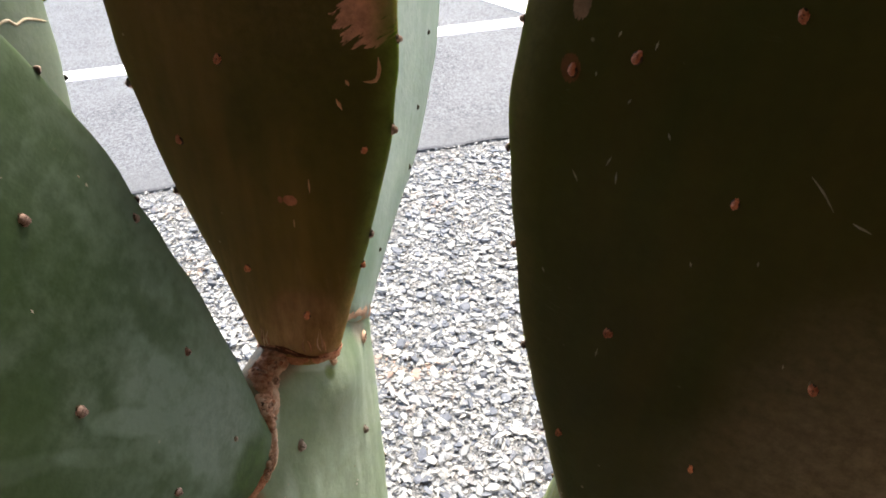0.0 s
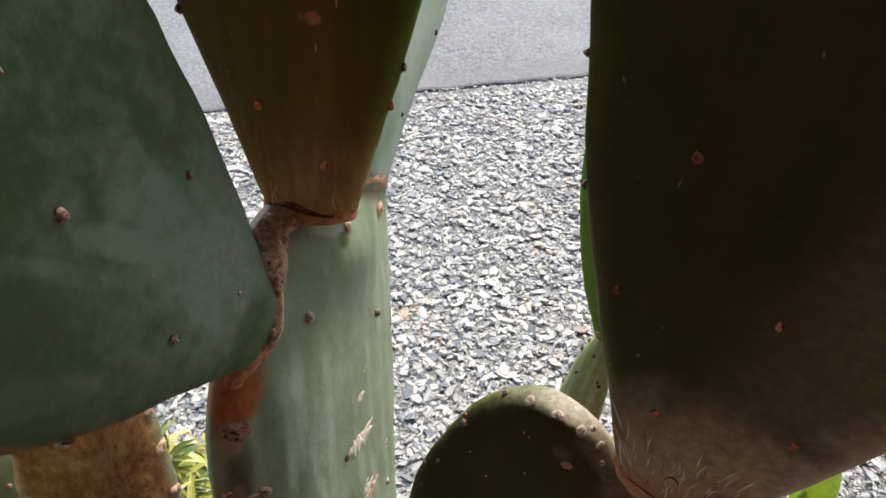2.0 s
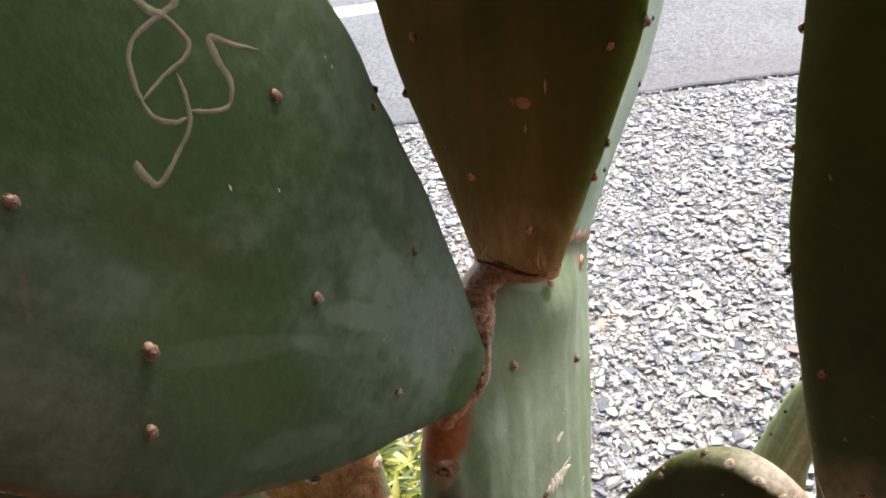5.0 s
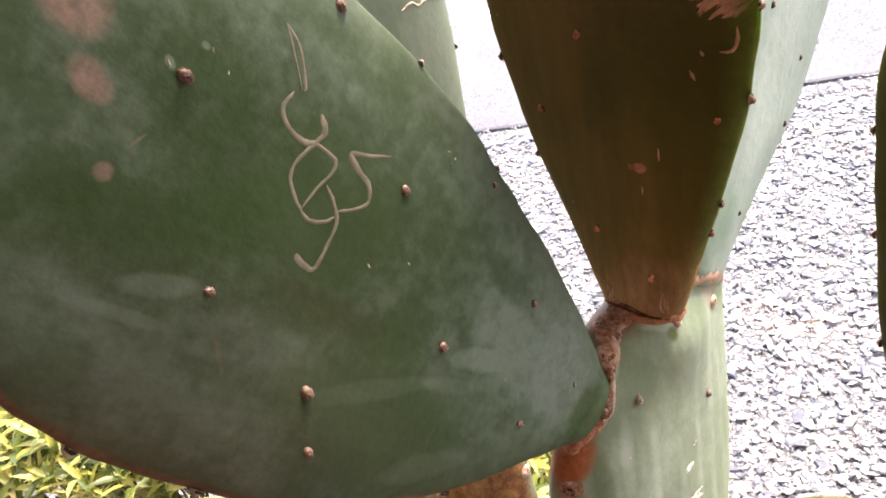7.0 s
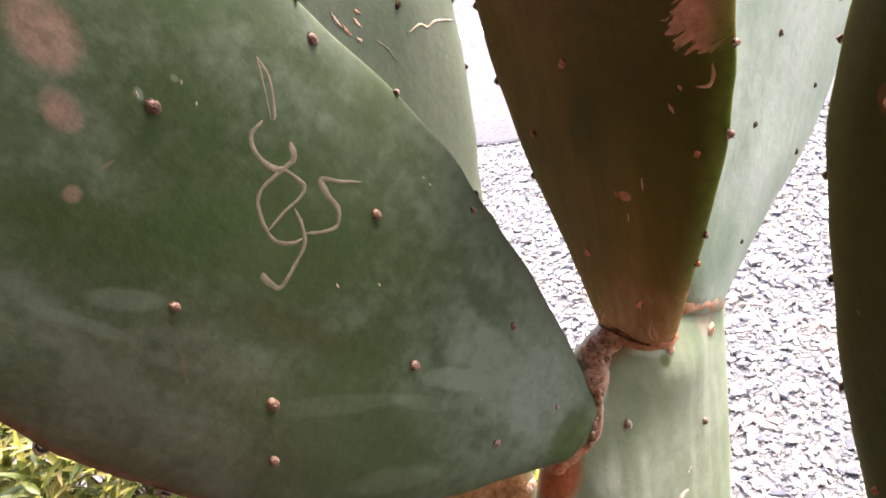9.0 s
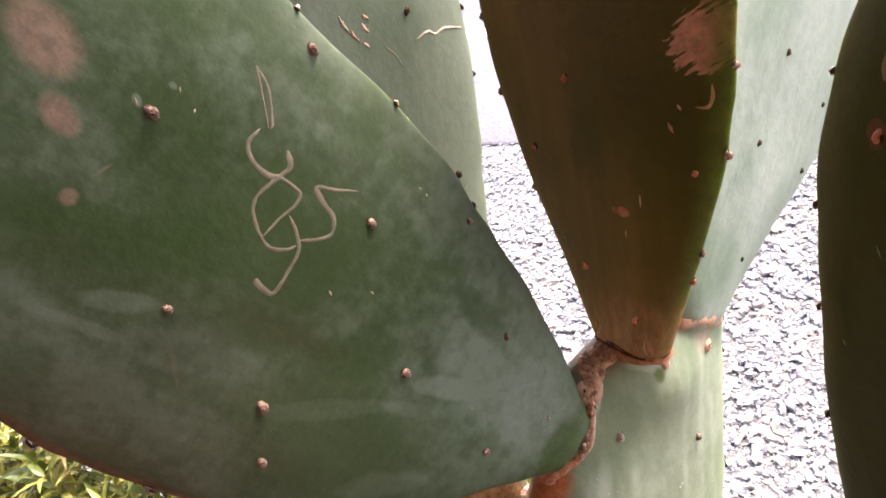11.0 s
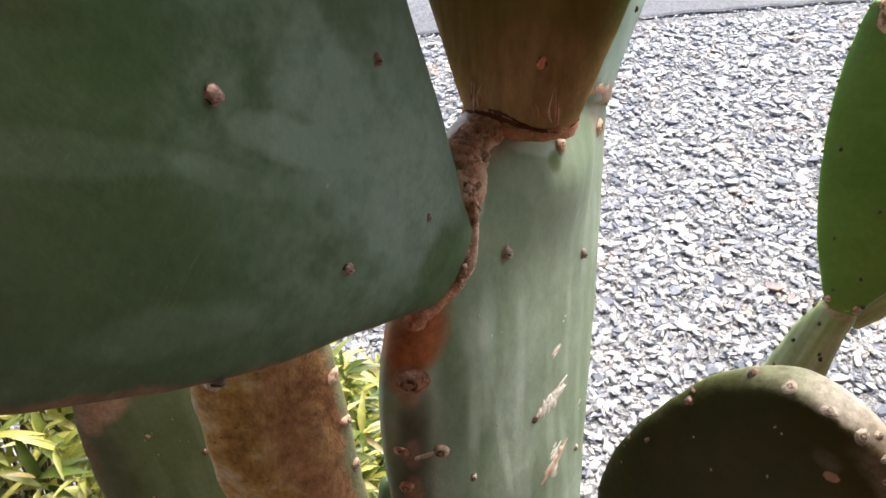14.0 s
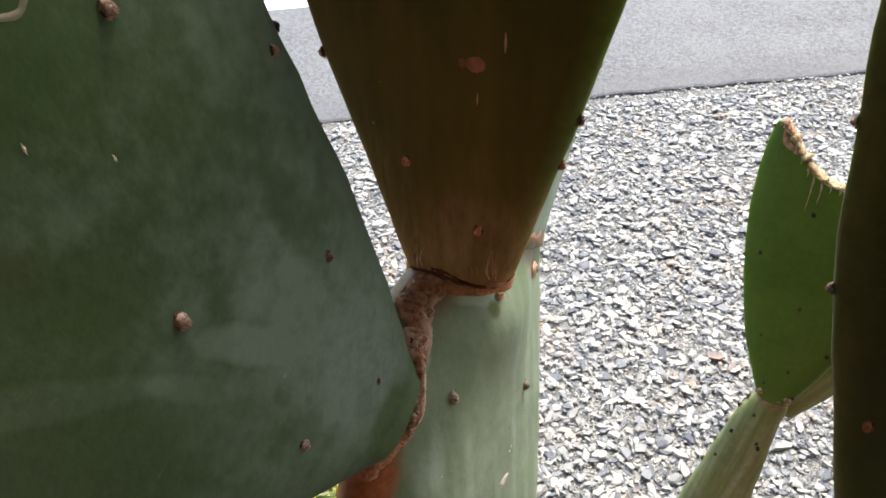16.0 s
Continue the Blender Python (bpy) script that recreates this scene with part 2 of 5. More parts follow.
PINK, SALMON = (0.44, 0.29, 0.23), (0.50, 0.27, 0.17)
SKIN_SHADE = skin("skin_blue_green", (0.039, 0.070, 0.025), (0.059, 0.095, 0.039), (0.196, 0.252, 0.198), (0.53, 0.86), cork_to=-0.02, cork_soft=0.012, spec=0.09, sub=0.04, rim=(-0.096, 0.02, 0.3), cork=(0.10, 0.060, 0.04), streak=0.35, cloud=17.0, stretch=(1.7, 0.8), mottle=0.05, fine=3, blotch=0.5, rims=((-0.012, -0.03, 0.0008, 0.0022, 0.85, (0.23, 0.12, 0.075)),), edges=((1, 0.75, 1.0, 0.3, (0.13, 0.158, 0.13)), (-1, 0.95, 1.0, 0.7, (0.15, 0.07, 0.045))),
                  smears=((0.036, 0.155, 0.030, 0.075, 0, 0.36), (0.020, 0.232, 0.030, 0.030, 20, 0.18), (-0.020, 0.236, 0.016, 0.024, 10, 0.40), (-0.0447, 0.158, 0.006, 0.022, 0, 0.35), (-0.008, 0.068, 0.013, 0.033, 13, 0.6), (-0.008, 0.042, 0.030, 0.036, 0, 0.55), (0.012, 0.058, 0.024, 0.05, -10, 0.42), (-0.012, 0.064, 0.048, 0.056, 0, 0.42), (-0.066, 0.180, 0.026, 0.06, -6, 0.55), (-0.066, 0.125, 0.020, 0.035, -10, 0.55), (-0.048, 0.085, 0.016, 0.026, -25, 0.4)),
                  bare=((0.010, 0.086, 0.006, 0.017, 8, 0.6), (-0.016, 0.172, 0.019, 0.036, -8, 0.85), (-0.037, 0.210, 0.010, 0.022, 0, 0.7), (-0.033, 0.153, 0.008, 0.02, -10, 0.75), (-0.052, 0.108, 0.026, 0.050, -18, 0.92), (-0.026, 0.124, 0.009, 0.018, -25, 0.8), (-0.056, 0.155, 0.005, 0.03, -8, 0.6), (0.003, 0.213, 0.007, 0.012, 0, 0.6)),
                  leafs=((-0.0165, 0.081, 0.0048, 0.018, -19, 0.6), (-0.0075, 0.056, 0.0018, 0.020, -19, 0.3), (-0.0457, 0.196, 0.0033, 0.0112, -25, 0.42), (-0.0555, 0.199, 0.0020, 0.016, -8, 0.3), (-0.043, 0.119, 0.0040, 0.026, -28, 0.20), (-0.058, 0.082, 0.006, 0.020, -30, 0.22), (-0.030, 0.090, 0.003, 0.014, -15, 0.2), (0.006, 0.218, 0.0010, 0.0014, 0, 0.6), (-0.0022, 0.2225, 0.0012, 0.0020, 30, 0.8)),
                  stains_and_light=((-0.062, 0.170, 0.030, 0.060, -8, 0.4, -3, (0.150, 0.158, 0.112)), (-0.0035, 0.246, 0.007, 0.010, 20, 0.65, -2, PINK), (-0.0155, 0.2335, 0.0040, 0.006, 20, 0.7, -2, PINK), (-0.0303, 0.2211, 0.0024, 0.0024, 0, 0.6, 0.0, PINK), (-0.083, 0.175, 0.018, 0.06, -10, 0.3, -1, (0.14, 0.12, 0.085)), (-0.0535, 0.173, 0.0009, 0.0085, 43, 0.5, 0.0, (0.22, 0.19, 0.13)), (-0.0205, 0.2188, 0.0005, 0.0026, -70, 0.6, 0.0, (0.25, 0.21, 0.14)), (-0.030, 0.150, 0.006, 0.022, -5, 0.35, -1, (0.085, 0.062, 0.028)), (-0.004, 0.034, 0.018, 0.028, 8, 0.55, -1, (0.25, 0.30, 0.25)), (-0.011, 0.009, 0.013, 0.012, 0, 0.8, -2, (0.055, 0.100, 0.024))))
SKIN_DULL = skin("skin_dull_green", (0.085, 0.15, 0.062), (0.14, 0.205, 0.098), (0.28, 0.33, 0.25), (0.44, 0.70), cork_to=-0.02, cork_soft=0.012, spec=0.2,
                 stains_and_light=((-0.040, 0.150, 0.022, 0.06, 0, 0.6, -1, (0.045, 0.048, 0.018)), (-0.050, 0.180, 0.007, 0.05, 0, 0.8, -1, (0.26, 0.17, 0.10)), (-0.027, 0.213, 0.017, 0.019, 25, 1.0, -2, (0.60, 0.44, 0.35)), (-0.040, 0.198, 0.010, 0.014, 0, 0.8, -2, (0.50, 0.34, 0.25))))
SKIN_BROWN = skin("skin_brown_olive", (0.045, 0.045, 0.018), (0.085, 0.070, 0.030), (0.17, 0.13, 0.08), (0.5, 0.8), cork_to=0.0, cork_soft=0.03, spec=0.15, edges=((0, 0.85, 1.0, 0.6, (0.22, 0.14, 0.08)),))
# Sheen on the upper half and light through the right rim, put into colour.
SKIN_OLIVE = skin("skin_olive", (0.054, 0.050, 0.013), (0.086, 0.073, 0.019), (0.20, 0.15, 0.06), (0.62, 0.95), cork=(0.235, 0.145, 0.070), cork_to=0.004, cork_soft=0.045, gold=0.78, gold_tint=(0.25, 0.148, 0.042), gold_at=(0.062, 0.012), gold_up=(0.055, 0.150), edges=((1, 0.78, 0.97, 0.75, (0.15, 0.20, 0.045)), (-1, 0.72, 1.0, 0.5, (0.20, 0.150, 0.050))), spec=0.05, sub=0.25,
                  stains_and_light=((0.000, 0.178, 0.055, 0.060, 0, 0.65, -3, (0.17, 0.105, 0.045)), (0.010, 0.020, 0.014, 0.018, 0, 0.5, -2, (0.34, 0.15, 0.09)), (0.044, 0.143, 0.011, 0.013, 55, 1.0, 0.85, (0.66, 0.33, 0.23)), (0.0102, 0.0763, 0.0030, 0.0024, 0, 1.0, 0.3, (0.52, 0.20, 0.12)), (0.0065, 0.0763, 0.0010, 0.0014, 0, 0.9, 0.0, (0.45, 0.17, 0.10))))
# The paler lower right and right rim carry bounced light in their colour.
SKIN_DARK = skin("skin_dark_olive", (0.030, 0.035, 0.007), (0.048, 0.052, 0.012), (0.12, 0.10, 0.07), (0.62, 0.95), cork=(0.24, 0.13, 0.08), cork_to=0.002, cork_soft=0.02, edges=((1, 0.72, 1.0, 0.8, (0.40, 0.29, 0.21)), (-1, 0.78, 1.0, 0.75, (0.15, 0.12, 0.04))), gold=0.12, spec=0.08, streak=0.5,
                 stains_and_light=((0.068, 0.070, 0.060, 0.11, 16, 0.8, -3, (0.34, 0.255, 0.17)), (0.040, 0.048, 0.016, 0.050, 38, 0.55, -1, (0.52, 0.42, 0.32)), (0.046, 0.125, 0.034, 0.045, 20, 0.5, -3, (0.24, 0.18, 0.11)), (0.034, 0.150, 0.006, 0.03, 62, 0.2, -1, (0.13, 0.10, 0.05)), (0.030, 0.128, 0.006, 0.024, 66, 0.22, -1, (0.15, 0.115, 0.06)), (0.040, 0.112, 0.008, 0.024, 60, 0.22, -1, (0.22, 0.17, 0.11)), (0.008, 0.014, 0.046, 0.036, 0, 0.85, -1, (0.58, 0.39, 0.27)), (0.008, 0.004, 0.030, 0.009, 0, 0.6, -1, (0.55, 0.20, 0.12)), (0.025, 0.050, 0.012, 0.006, 20, 0.75, -1, (0.10, 0.065, 0.04)), (-0.0457, 0.188, 0.0030, 0.004, 0, 0.6, 0.3, (0.22, 0.07, 0.03)), (-0.045, 0.203, 0.0025, 0.004, 10, 0.5, 0.4, SALMON)))
SKIN_ROUND = skin("skin_round_dark", (0.026, 0.030, 0.008), (0.044, 0.046, 0.014), (0.12, 0.10, 0.07), (0.62, 0.95), cork_to=-0.02, cork_soft=0.01, gold=0.12, spec=0.08, streak=0.5, rims=((-0.06, -0.03, 0.0005, 0.003, 0.6, (0.17, 0.20, 0.09)), (-0.022, -0.008, 0.0006, 0.0022, 0.8, (0.17, 0.17, 0.12)), (-0.006, 0.010, 0.0016, 0.0016, 0.85, (0.34, 0.30, 0.26)), (0.012, 0.024, 0.0060, 0.003, 0.75, (0.23, 0.18, 0.13))),
                  stains_and_light=((0.0147, 0.1852, 0.0024, 0.0020, 0, 0.8, 0.3, (0.55, 0.28, 0.20)), (0.012, 0.190, 0.004, 0.003, 40, 0.5, -1, (0.25, 0.17, 0.12)), (0.036, 0.165, 0.010, 0.030, 5, 0.6, -1, (0.24, 0.17, 0.11))))
SKIN_PALE = skin("skin_pale", (0.13, 0.21, 0.145), (0.20, 0.29, 0.21), (0.43, 0.50, 0.465), (0.36, 0.64), mottle=0.2, fine=3, cork_to=-0.01, cork_soft=0.01, streak=0.3, spec=0.3, bare=((-0.02, 0.03, 0.03, 0.02, 0, 0.6),))
SKIN_PALE_GREEN = skin("skin_pale_green", (0.085, 0.115, 0.072), (0.115, 0.150, 0.096), (0.21, 0.24, 0.185), (0.40, 0.70), mottle=0.2, fine=3, cork_to=-0.01, cork_soft=0.01, streak=0.3, spec=0.25)
SKIN_TRUNK = skin("skin_trunk", (0.120, 0.180, 0.094), (0.20, 0.262, 0.158), (0.47, 0.54, 0.44), (0.44, 0.73), cork_to=-0.02, cork_soft=0.01, rim=(-0.0650, 0.005, 0.8), cork=(0.20, 0.10, 0.065), streak=0.55, cloud=17.0, stretch=(1.9, 0.6), mottle=0.12, fine=3, edges=((1, 0.9, 1.0, 0.5, (0.30, 0.36, 0.19)),), spec=0.3,
                  smears=((0.030, 0.20, 0.003, 0.07, 4, 0.2), (0.021, 0.23, 0.002, 0.05, 4, 0.3), (0.034, 0.25, 0.003, 0.035, 3, 0.3), (-0.035, 0.205, 0.003, 0.03, 6, 0.6), (-0.022, 0.185, 0.0025, 0.03, -4, 0.5), (-0.012, 0.20, 0.003, 0.05, 5, 0.45), (0.005, 0.17, 0.003, 0.05, 2, 0.45), (-0.03, 0.24, 0.006, 0.012, 0, 0.5), (-0.026, 0.232, 0.004, 0.030, 8, 0.6), (-0.012, 0.150, 0.004, 0.04, 10, 0.5), (0.016, 0.140, 0.003, 0.05, -4, 0.5), (0.040, 0.19, 0.0025, 0.06, 3, 0.25), (0.028, 0.150, 0.003, 0.05, 0, 0.3)),
                  leafs=((0.0045, 0.2905, 0.0120, 0.0030, 26, 0.5), (-0.019, 0.284, 0.0016, 0.008, 20, 0.5)),
                  stains_and_light=((-0.0485, 0.2480, 0.0085, 0.0170, 36, 1.0, -2, (0.46, 0.140, 0.050)), (-0.0535, 0.222, 0.0050, 0.014, 6, 0.85, -1, (0.075, 0.045, 0.020)), (-0.0575, 0.196, 0.0058, 0.034, 5, 1.0, -1, (0.044, 0.028, 0.012)), (-0.0425, 0.220, 0.0065, 0.034, 8, 0.42, -1, (0.060, 0.095, 0.036)), (-0.0550, 0.2335, 0.0040, 0.0080, 5, 0.85, -2, (0.52, 0.29, 0.21)), (0.0100, 0.2842, 0.0030, 0.0038, 0, 0.9, -2, (0.11, 0.155, 0.03)), (0.0400, 0.2895, 0.0075, 0.0085, 0, 0.7, -1, (0.50, 0.38, 0.30)), (-0.015, 0.301, 0.015, 0.010, 0, 1.0, -1, (0.30, 0.18, 0.12)), (-0.0575, 0.208, 0.003, 0.007, 0, 0.8, 0.0, (0.42, 0.24, 0.15)), (-0.0585, 0.190, 0.003, 0.009, 0, 0.8, 0.0, (0.36, 0.18, 0.10))))
SKIN_YOUNG = skin("skin_young", (0.066, 0.128, 0.016), (0.100, 0.168, 0.027), (0.22, 0.31, 0.11), (0.6, 0.95), cork_to=-0.02, cork_soft=0.008, rough=0.4, spec=0.2, sub=0.25)
# The bright left edge is rim light put into the skin colour.
SKIN_YOUNG_STEM = skin("skin_young_stem", (0.13, 0.165, 0.05), (0.20, 0.225, 0.085), (0.46, 0.46, 0.35), (0.40, 0.66), cork_to=-0.03, cork_soft=0.01, streak=2.4, spec=0.2,
                       stains_and_light=((0.006, 0.10, 0.003, 0.09, 4, 0.55, -1, (0.50, 0.52, 0.40)), (-0.010, 0.10, 0.005, 0.07, 4, 0.6, -1, (0.13, 0.16, 0.03)), (0.000, 0.162, 0.013, 0.009, 0, 0.8, -2, (0.36, 0.27, 0.18))), edges=((-1, 0.82, 0.97, 0.8, (0.42, 0.45, 0.22)),))


def bark_material():
    """Old skin turned to cork: tan plates and red-brown hollows, with green left along one edge."""
    n = Nodes("old_cork_skin")
    x = n.add("SeparateXYZ", Vector=n.coord).outputs[0]
    flow = n.noise(30, 8, 0.72, n.scaled(1.2, 1, 0.7), distortion=0.35)
    col = n.ramp(flow, [(0.38, (0.17, 0.072, 0.026)), (0.45, (0.33, 0.175, 0.060)), (0.50, (0.44, 0.25, 0.080)), (0.55, (0.53, 0.34, 0.135)), (0.59, (0.58, 0.44, 0.27)), (0.68, (0.66, 0.54, 0.40))])
    side = n.math("ADD", x, n.math("MULTIPLY", n.math("SUBTRACT", n.noise(28, 5, 0.65), 0.5), 0.05))
    red = n.ramp(n.noise(34, 6, 0.7, n.scaled(1, 1, 0.6)), [(0.34, 0.35), (0.52, 1.0)])
    col = n.mix(n.math("MULTIPLY", red, n.math("MULTIPLY", n.step(side, -0.016, 0.006), 0.9)), col, n.mix(n.ramp(flow, [(0.36, 0.0), (0.62, 1.0)]), (0.20, 0.066, 0.028), (0.46, 0.22, 0.125)))
    lines = n.noise(150, 6, 0.75)
    col = n.mix(1.0, col, n.ramp(lines, [(0.34, 0.62), (0.46, 0.95), (0.68, 1.25)]), "MULTIPLY")
    pits = n.add("TexVoronoi", Vector=n.coord, Scale=210.0)
    col = n.mix(n.math("MULTIPLY", n.ramp(pits.outputs["Distance"], [(0.10, 1.0), (0.22, 0.0)]), n.ramp(n.noise(60, 2), [(0.48, 0.0), (0.56, 0.75)])), col, (0.11, 0.045, 0.022))
    edge = n.math("ADD", x, n.math("MULTIPLY", n.math("SUBTRACT", n.noise(36, 4), 0.5), 0.018))
    col = n.mix(n.step(edge, 0.026, 0.031), col, (0.17, 0.165, 0.09))
    return n.finish(col, 0.75, ((flow, 0.6, 0.004), (lines, 0.5, 0.0015)), spec=0.25)


SKIN_BARK = bark_material()
KNOB = plain("knob", (0.24, 0.13, 0.085), (0.58, 0.40, 0.30), 260, 0.9, 0.7, 0.0012)
KNOT = plain("knot", (0.045, 0.03, 0.022), (0.21, 0.14, 0.105), 300, 0.9, 0.7, 0.0012)
GREY_KNOT = plain("grey_knot", (0.12, 0.09, 0.07), (0.44, 0.38, 0.32), 420, 0.9, 0.7, 0.0012)
CORK = plain("cork", (0.17, 0.065, 0.035), (0.62, 0.37, 0.25), 240, 0.9, 0.8, 0.0015)
KNOTTED = plain("knotted_cork", (0.30, 0.12, 0.062), (0.80, 0.49, 0.34), 330, 0.9, 0.9, 0.0016)
ROSY = plain("rosy_cork", (0.42, 0.23, 0.145), (0.74, 0.55, 0.42), 200, 0.85, 0.5, 0.001)
BUFF = plain("buff_cork", (0.30, 0.175, 0.115), (0.48, 0.31, 0.22), 160, 0.85, 0.4, 0.0008)
CORK_RED = plain("cork_red", (0.33, 0.110, 0.052), (0.66, 0.35, 0.22), 230, 0.85, 0.7, 0.0015)
CRACK = plain("crack", (0.06, 0.020, 0.010), (0.17, 0.062, 0.032), 200, 0.9, 0.5, 0.001)
SCAR = plain("scar", (0.165, 0.148, 0.105), (0.28, 0.25, 0.185), 260, 0.85, 0.15, 0.0004)
SCRAPE = plain("scrape", (0.42, 0.20, 0.11), (0.58, 0.34, 0.21), 220, 0.85, 0.5, 0.0006)
AREOLE = plain("areole", (0.13, 0.075, 0.06), (0.52, 0.36, 0.30), 500, 0.95, 0.6, 0.0006, per_piece=0.3)
AREOLE_RED = plain("areole_red", (0.34, 0.085, 0.04), (0.78, 0.34, 0.20), 500, 0.95, 0.6, 0.0006, per_piece=0.3)
AREOLE_PALE = plain("areole_pale", (0.24, 0.19, 0.16), (0.66, 0.56, 0.49), 500, 0.95, 0.6, 0.0006, per_piece=0.3)
AREOLE_DARK = plain("areole_dark", (0.02, 0.02, 0.012), (0.10, 0.07, 0.04), 500, 0.95, 0.6, 0.0006, per_piece=0.3)
SCURF = plain("scurf", (0.30, 0.22, 0.15), (0.60, 0.52, 0.40), 240, 0.9, 0.6, 0.0008)
PALE_SCURF = plain("pale_scurf", (0.58, 0.51, 0.43), (0.84, 0.78, 0.70), 300, 0.9, 0.5, 0.0006)
CREAM = plain("cream_cork", (0.30, 0.21, 0.14), (0.56, 0.46, 0.35), 260, 0.9, 0.6, 0.001)
DRY = plain("dry_edge", (0.28, 0.17, 0.08), (0.62, 0.52, 0.36), 240, 0.9, 0.8, 0.0015)


# ---- building helpers ----
def mesh_of(name, verts, faces, material, smooth=True):
    me = bpy.data.meshes.new(name)
    me.from_pydata([tuple(v) for v in verts], [], faces)
    me.materials.append(material)
    if smooth:
        me.polygons.foreach_set("use_smooth", [True] * len(me.polygons))
    me.update()
    return me


def put(name, me, parent=None, m=None, label=""):
    """Links a mesh as one object at the world pose m, under its thing or part."""
    ob = new(name, me)
    if parent:
        ob.parent = parent
        ob.matrix_basis = (m if m else Matrix())
    elif m:
        ob.matrix_world = m
    return tagged(ob, label) if label else ob


def thing(name, place, label, category, group="", kind=""):
    ob = new(name)
    ob.empty_display_size = 0.05
    ob.matrix_basis = Matrix.Translation(place)
    return tagged(ob, label, category, group, kind)


def catmull(points, per=8):
    p = [np.array(q, float) for q in points]
    p = [2 * p[0] - p[1]] + p + [2 * p[-1] - p[-2]]
    out = []
    for i in range(1, len(p) - 2):
        for k in range(per):
            t = k / per
            out.append(0.5 * (2 * p[i] + (p[i + 1] - p[i - 1]) * t + (2 * p[i - 1] - 5 * p[i] + 4 * p[i + 1] - p[i + 2]) * t * t + (3 * p[i] - p[i - 1] - 3 * p[i + 1] + p[i + 2]) * t ** 3))
    out.append(p[-2])
    return np.array(out)


class Pad:
    """A cactus joint: an upright flattened body. Its plane passes through centre with the normal; base and tip are in that plane,
    in mm, to the right and up; left and right are its half widths, in mm, at ten steps from base to tip."""
    RING, ROWS = 56, 60

    def __init__(self, centre, normal, base, tip, left, right, thick=16.0, seed=0, lump=0.9, base_thick=0.9, swell=(), even=31):
        n = Vector(normal).normalized()
        e1 = Vector((0, 0, 1)).cross(n).normalized()
        e2 = n.cross(e1)
        base, tip = Vector(base), Vector(tip)
        self.length = (tip - base).length / 1000
        a = (tip - base).normalized()
        self.base2, self.a2, self.r2 = base, a, Vector((a.y, -a.x))
        axis, right_way = e1 * a.x + e2 * a.y, e1 * self.r2.x + e2 * self.r2.y
        place = Vector(centre) + (e1 * base.x + e2 * base.y) / 1000
        self.m = Matrix.Translation(place) @ Matrix((right_way, -n, axis)).transposed().to_4x4()
        fine = np.linspace(0, 1, 201)
        steps = np.linspace(0, 1, len(left))
        self.fine = fine
        self.left = self.smooth(np.interp(fine, steps, left), even) / 1000
        self.right = self.smooth(np.interp(fine, steps, right), even) / 1000
        self.half, self.seed, self.lump, self.base_thick = thick / 2000, seed, lump / 1000, base_thick
        # swell: (right, up, radius, height) in mm of the face's swellings
        self.swell = [((Vector((h, v)) - base).dot(self.r2) / 1000, (Vector((h, v)) - base).dot(a) / 1000, r / 1000, k / 1000) for h, v, r, k in swell]

    @staticmethod
    def smooth(w, even):
        k = np.hanning(even)
        k /= k.sum()
        h = even // 2
        wide = np.concatenate([2 * w[0] - w[h:0:-1], w, -w[-2:-h - 2:-1]])
        return np.maximum(np.convolve(wide, k, "valid"), 0.0)

    def section(self, q):
        wl, wr = np.interp(q, self.fine, self.left), np.interp(q, self.fine, self.right)
        # nearly even thickness, swelling at the joint, rounded at the tip
        h = self.half * (1 + (self.base_thick - 1) * math.exp(-(q * 14) ** 2)) * (1 - q ** 5) ** 0.5
        return (wr - wl) / 2, (wr + wl) / 2, h

    def point(self, q, u, side):
        xc, hw, h = self.section(q)
        z = self.length * (2 * q - q * q)
        x = xc + hw * u
        y = side * h * max(1 - abs(u) ** 2.6, 0.0) ** 0.6
        v = Vector((x * 22, z * 22, self.seed * 7.3 + side))
        w = Vector((x * 60, z * 60, self.seed * 3.1))
        y += self.lump * noise.noise(v) * (1 - u * u)
        if side < 0:
            for sx, sz, r, k in self.swell:
                y -= k * math.exp(-((x - sx) ** 2 + (z - sz) ** 2) / (r * r)) * (1 - u ** 4)
        x += self.lump * 1.2 * noise.noise(w) * abs(u) ** 3
        return Vector((x, y, z))

    def on(self, h, v, lift=0.0, side=-1):
        """The local place on the skin (side -1: front) at the plane's mm (h, v), and the normal there."""
        d = Vector((h, v)) - self.base2
        return self.at(d.dot(self.r2) / 1000, d.dot(self.a2) / 1000, lift, side)

    def at(self, x, z, lift=0.0, side=-1):
        def spot(x, z):
            q = 1 - math.sqrt(max(1 - min(max(z / self.length, 0.0), 0.999), 0.0))
            xc, hw, _ = self.section(q)
            u = min(max((x - xc) / max(hw, 1e-5), -1.0), 1.0)
            p = self.point(q, u, side)
            return Vector((min(max(x, xc - hw), xc + hw), p.y, min(max(z, 0.0), self.length)))
        p, e = spot(x, z), 0.0015
        n = (spot(x + e, z) - spot(x - e, z)).cross(spot(x, z + e) - spot(x, z - e)).normalized()
        if n.y * side < 0:
            n = -n
        return p + n * lift, n

    def mesh(self, name, material):
        verts, faces, across = [], [], []
        for i in range(self.ROWS):
            q = i / self.ROWS
            for k in range(self.RING):
                f = 2 * math.pi * k / self.RING
                u = math.cos(f)
                verts.append(self.point(q, math.copysign(abs(u) ** 0.9, u), 1 if math.sin(f) >= 0 else -1))
                across.append(u)
        verts.append(Vector((0, 0, self.length)))
        R = self.RING
        for i in range(self.ROWS - 1):
            for k in range(R):
                faces.append((i * R + k, i * R + (k + 1) % R, (i + 1) * R + (k + 1) % R, (i + 1) * R + k))
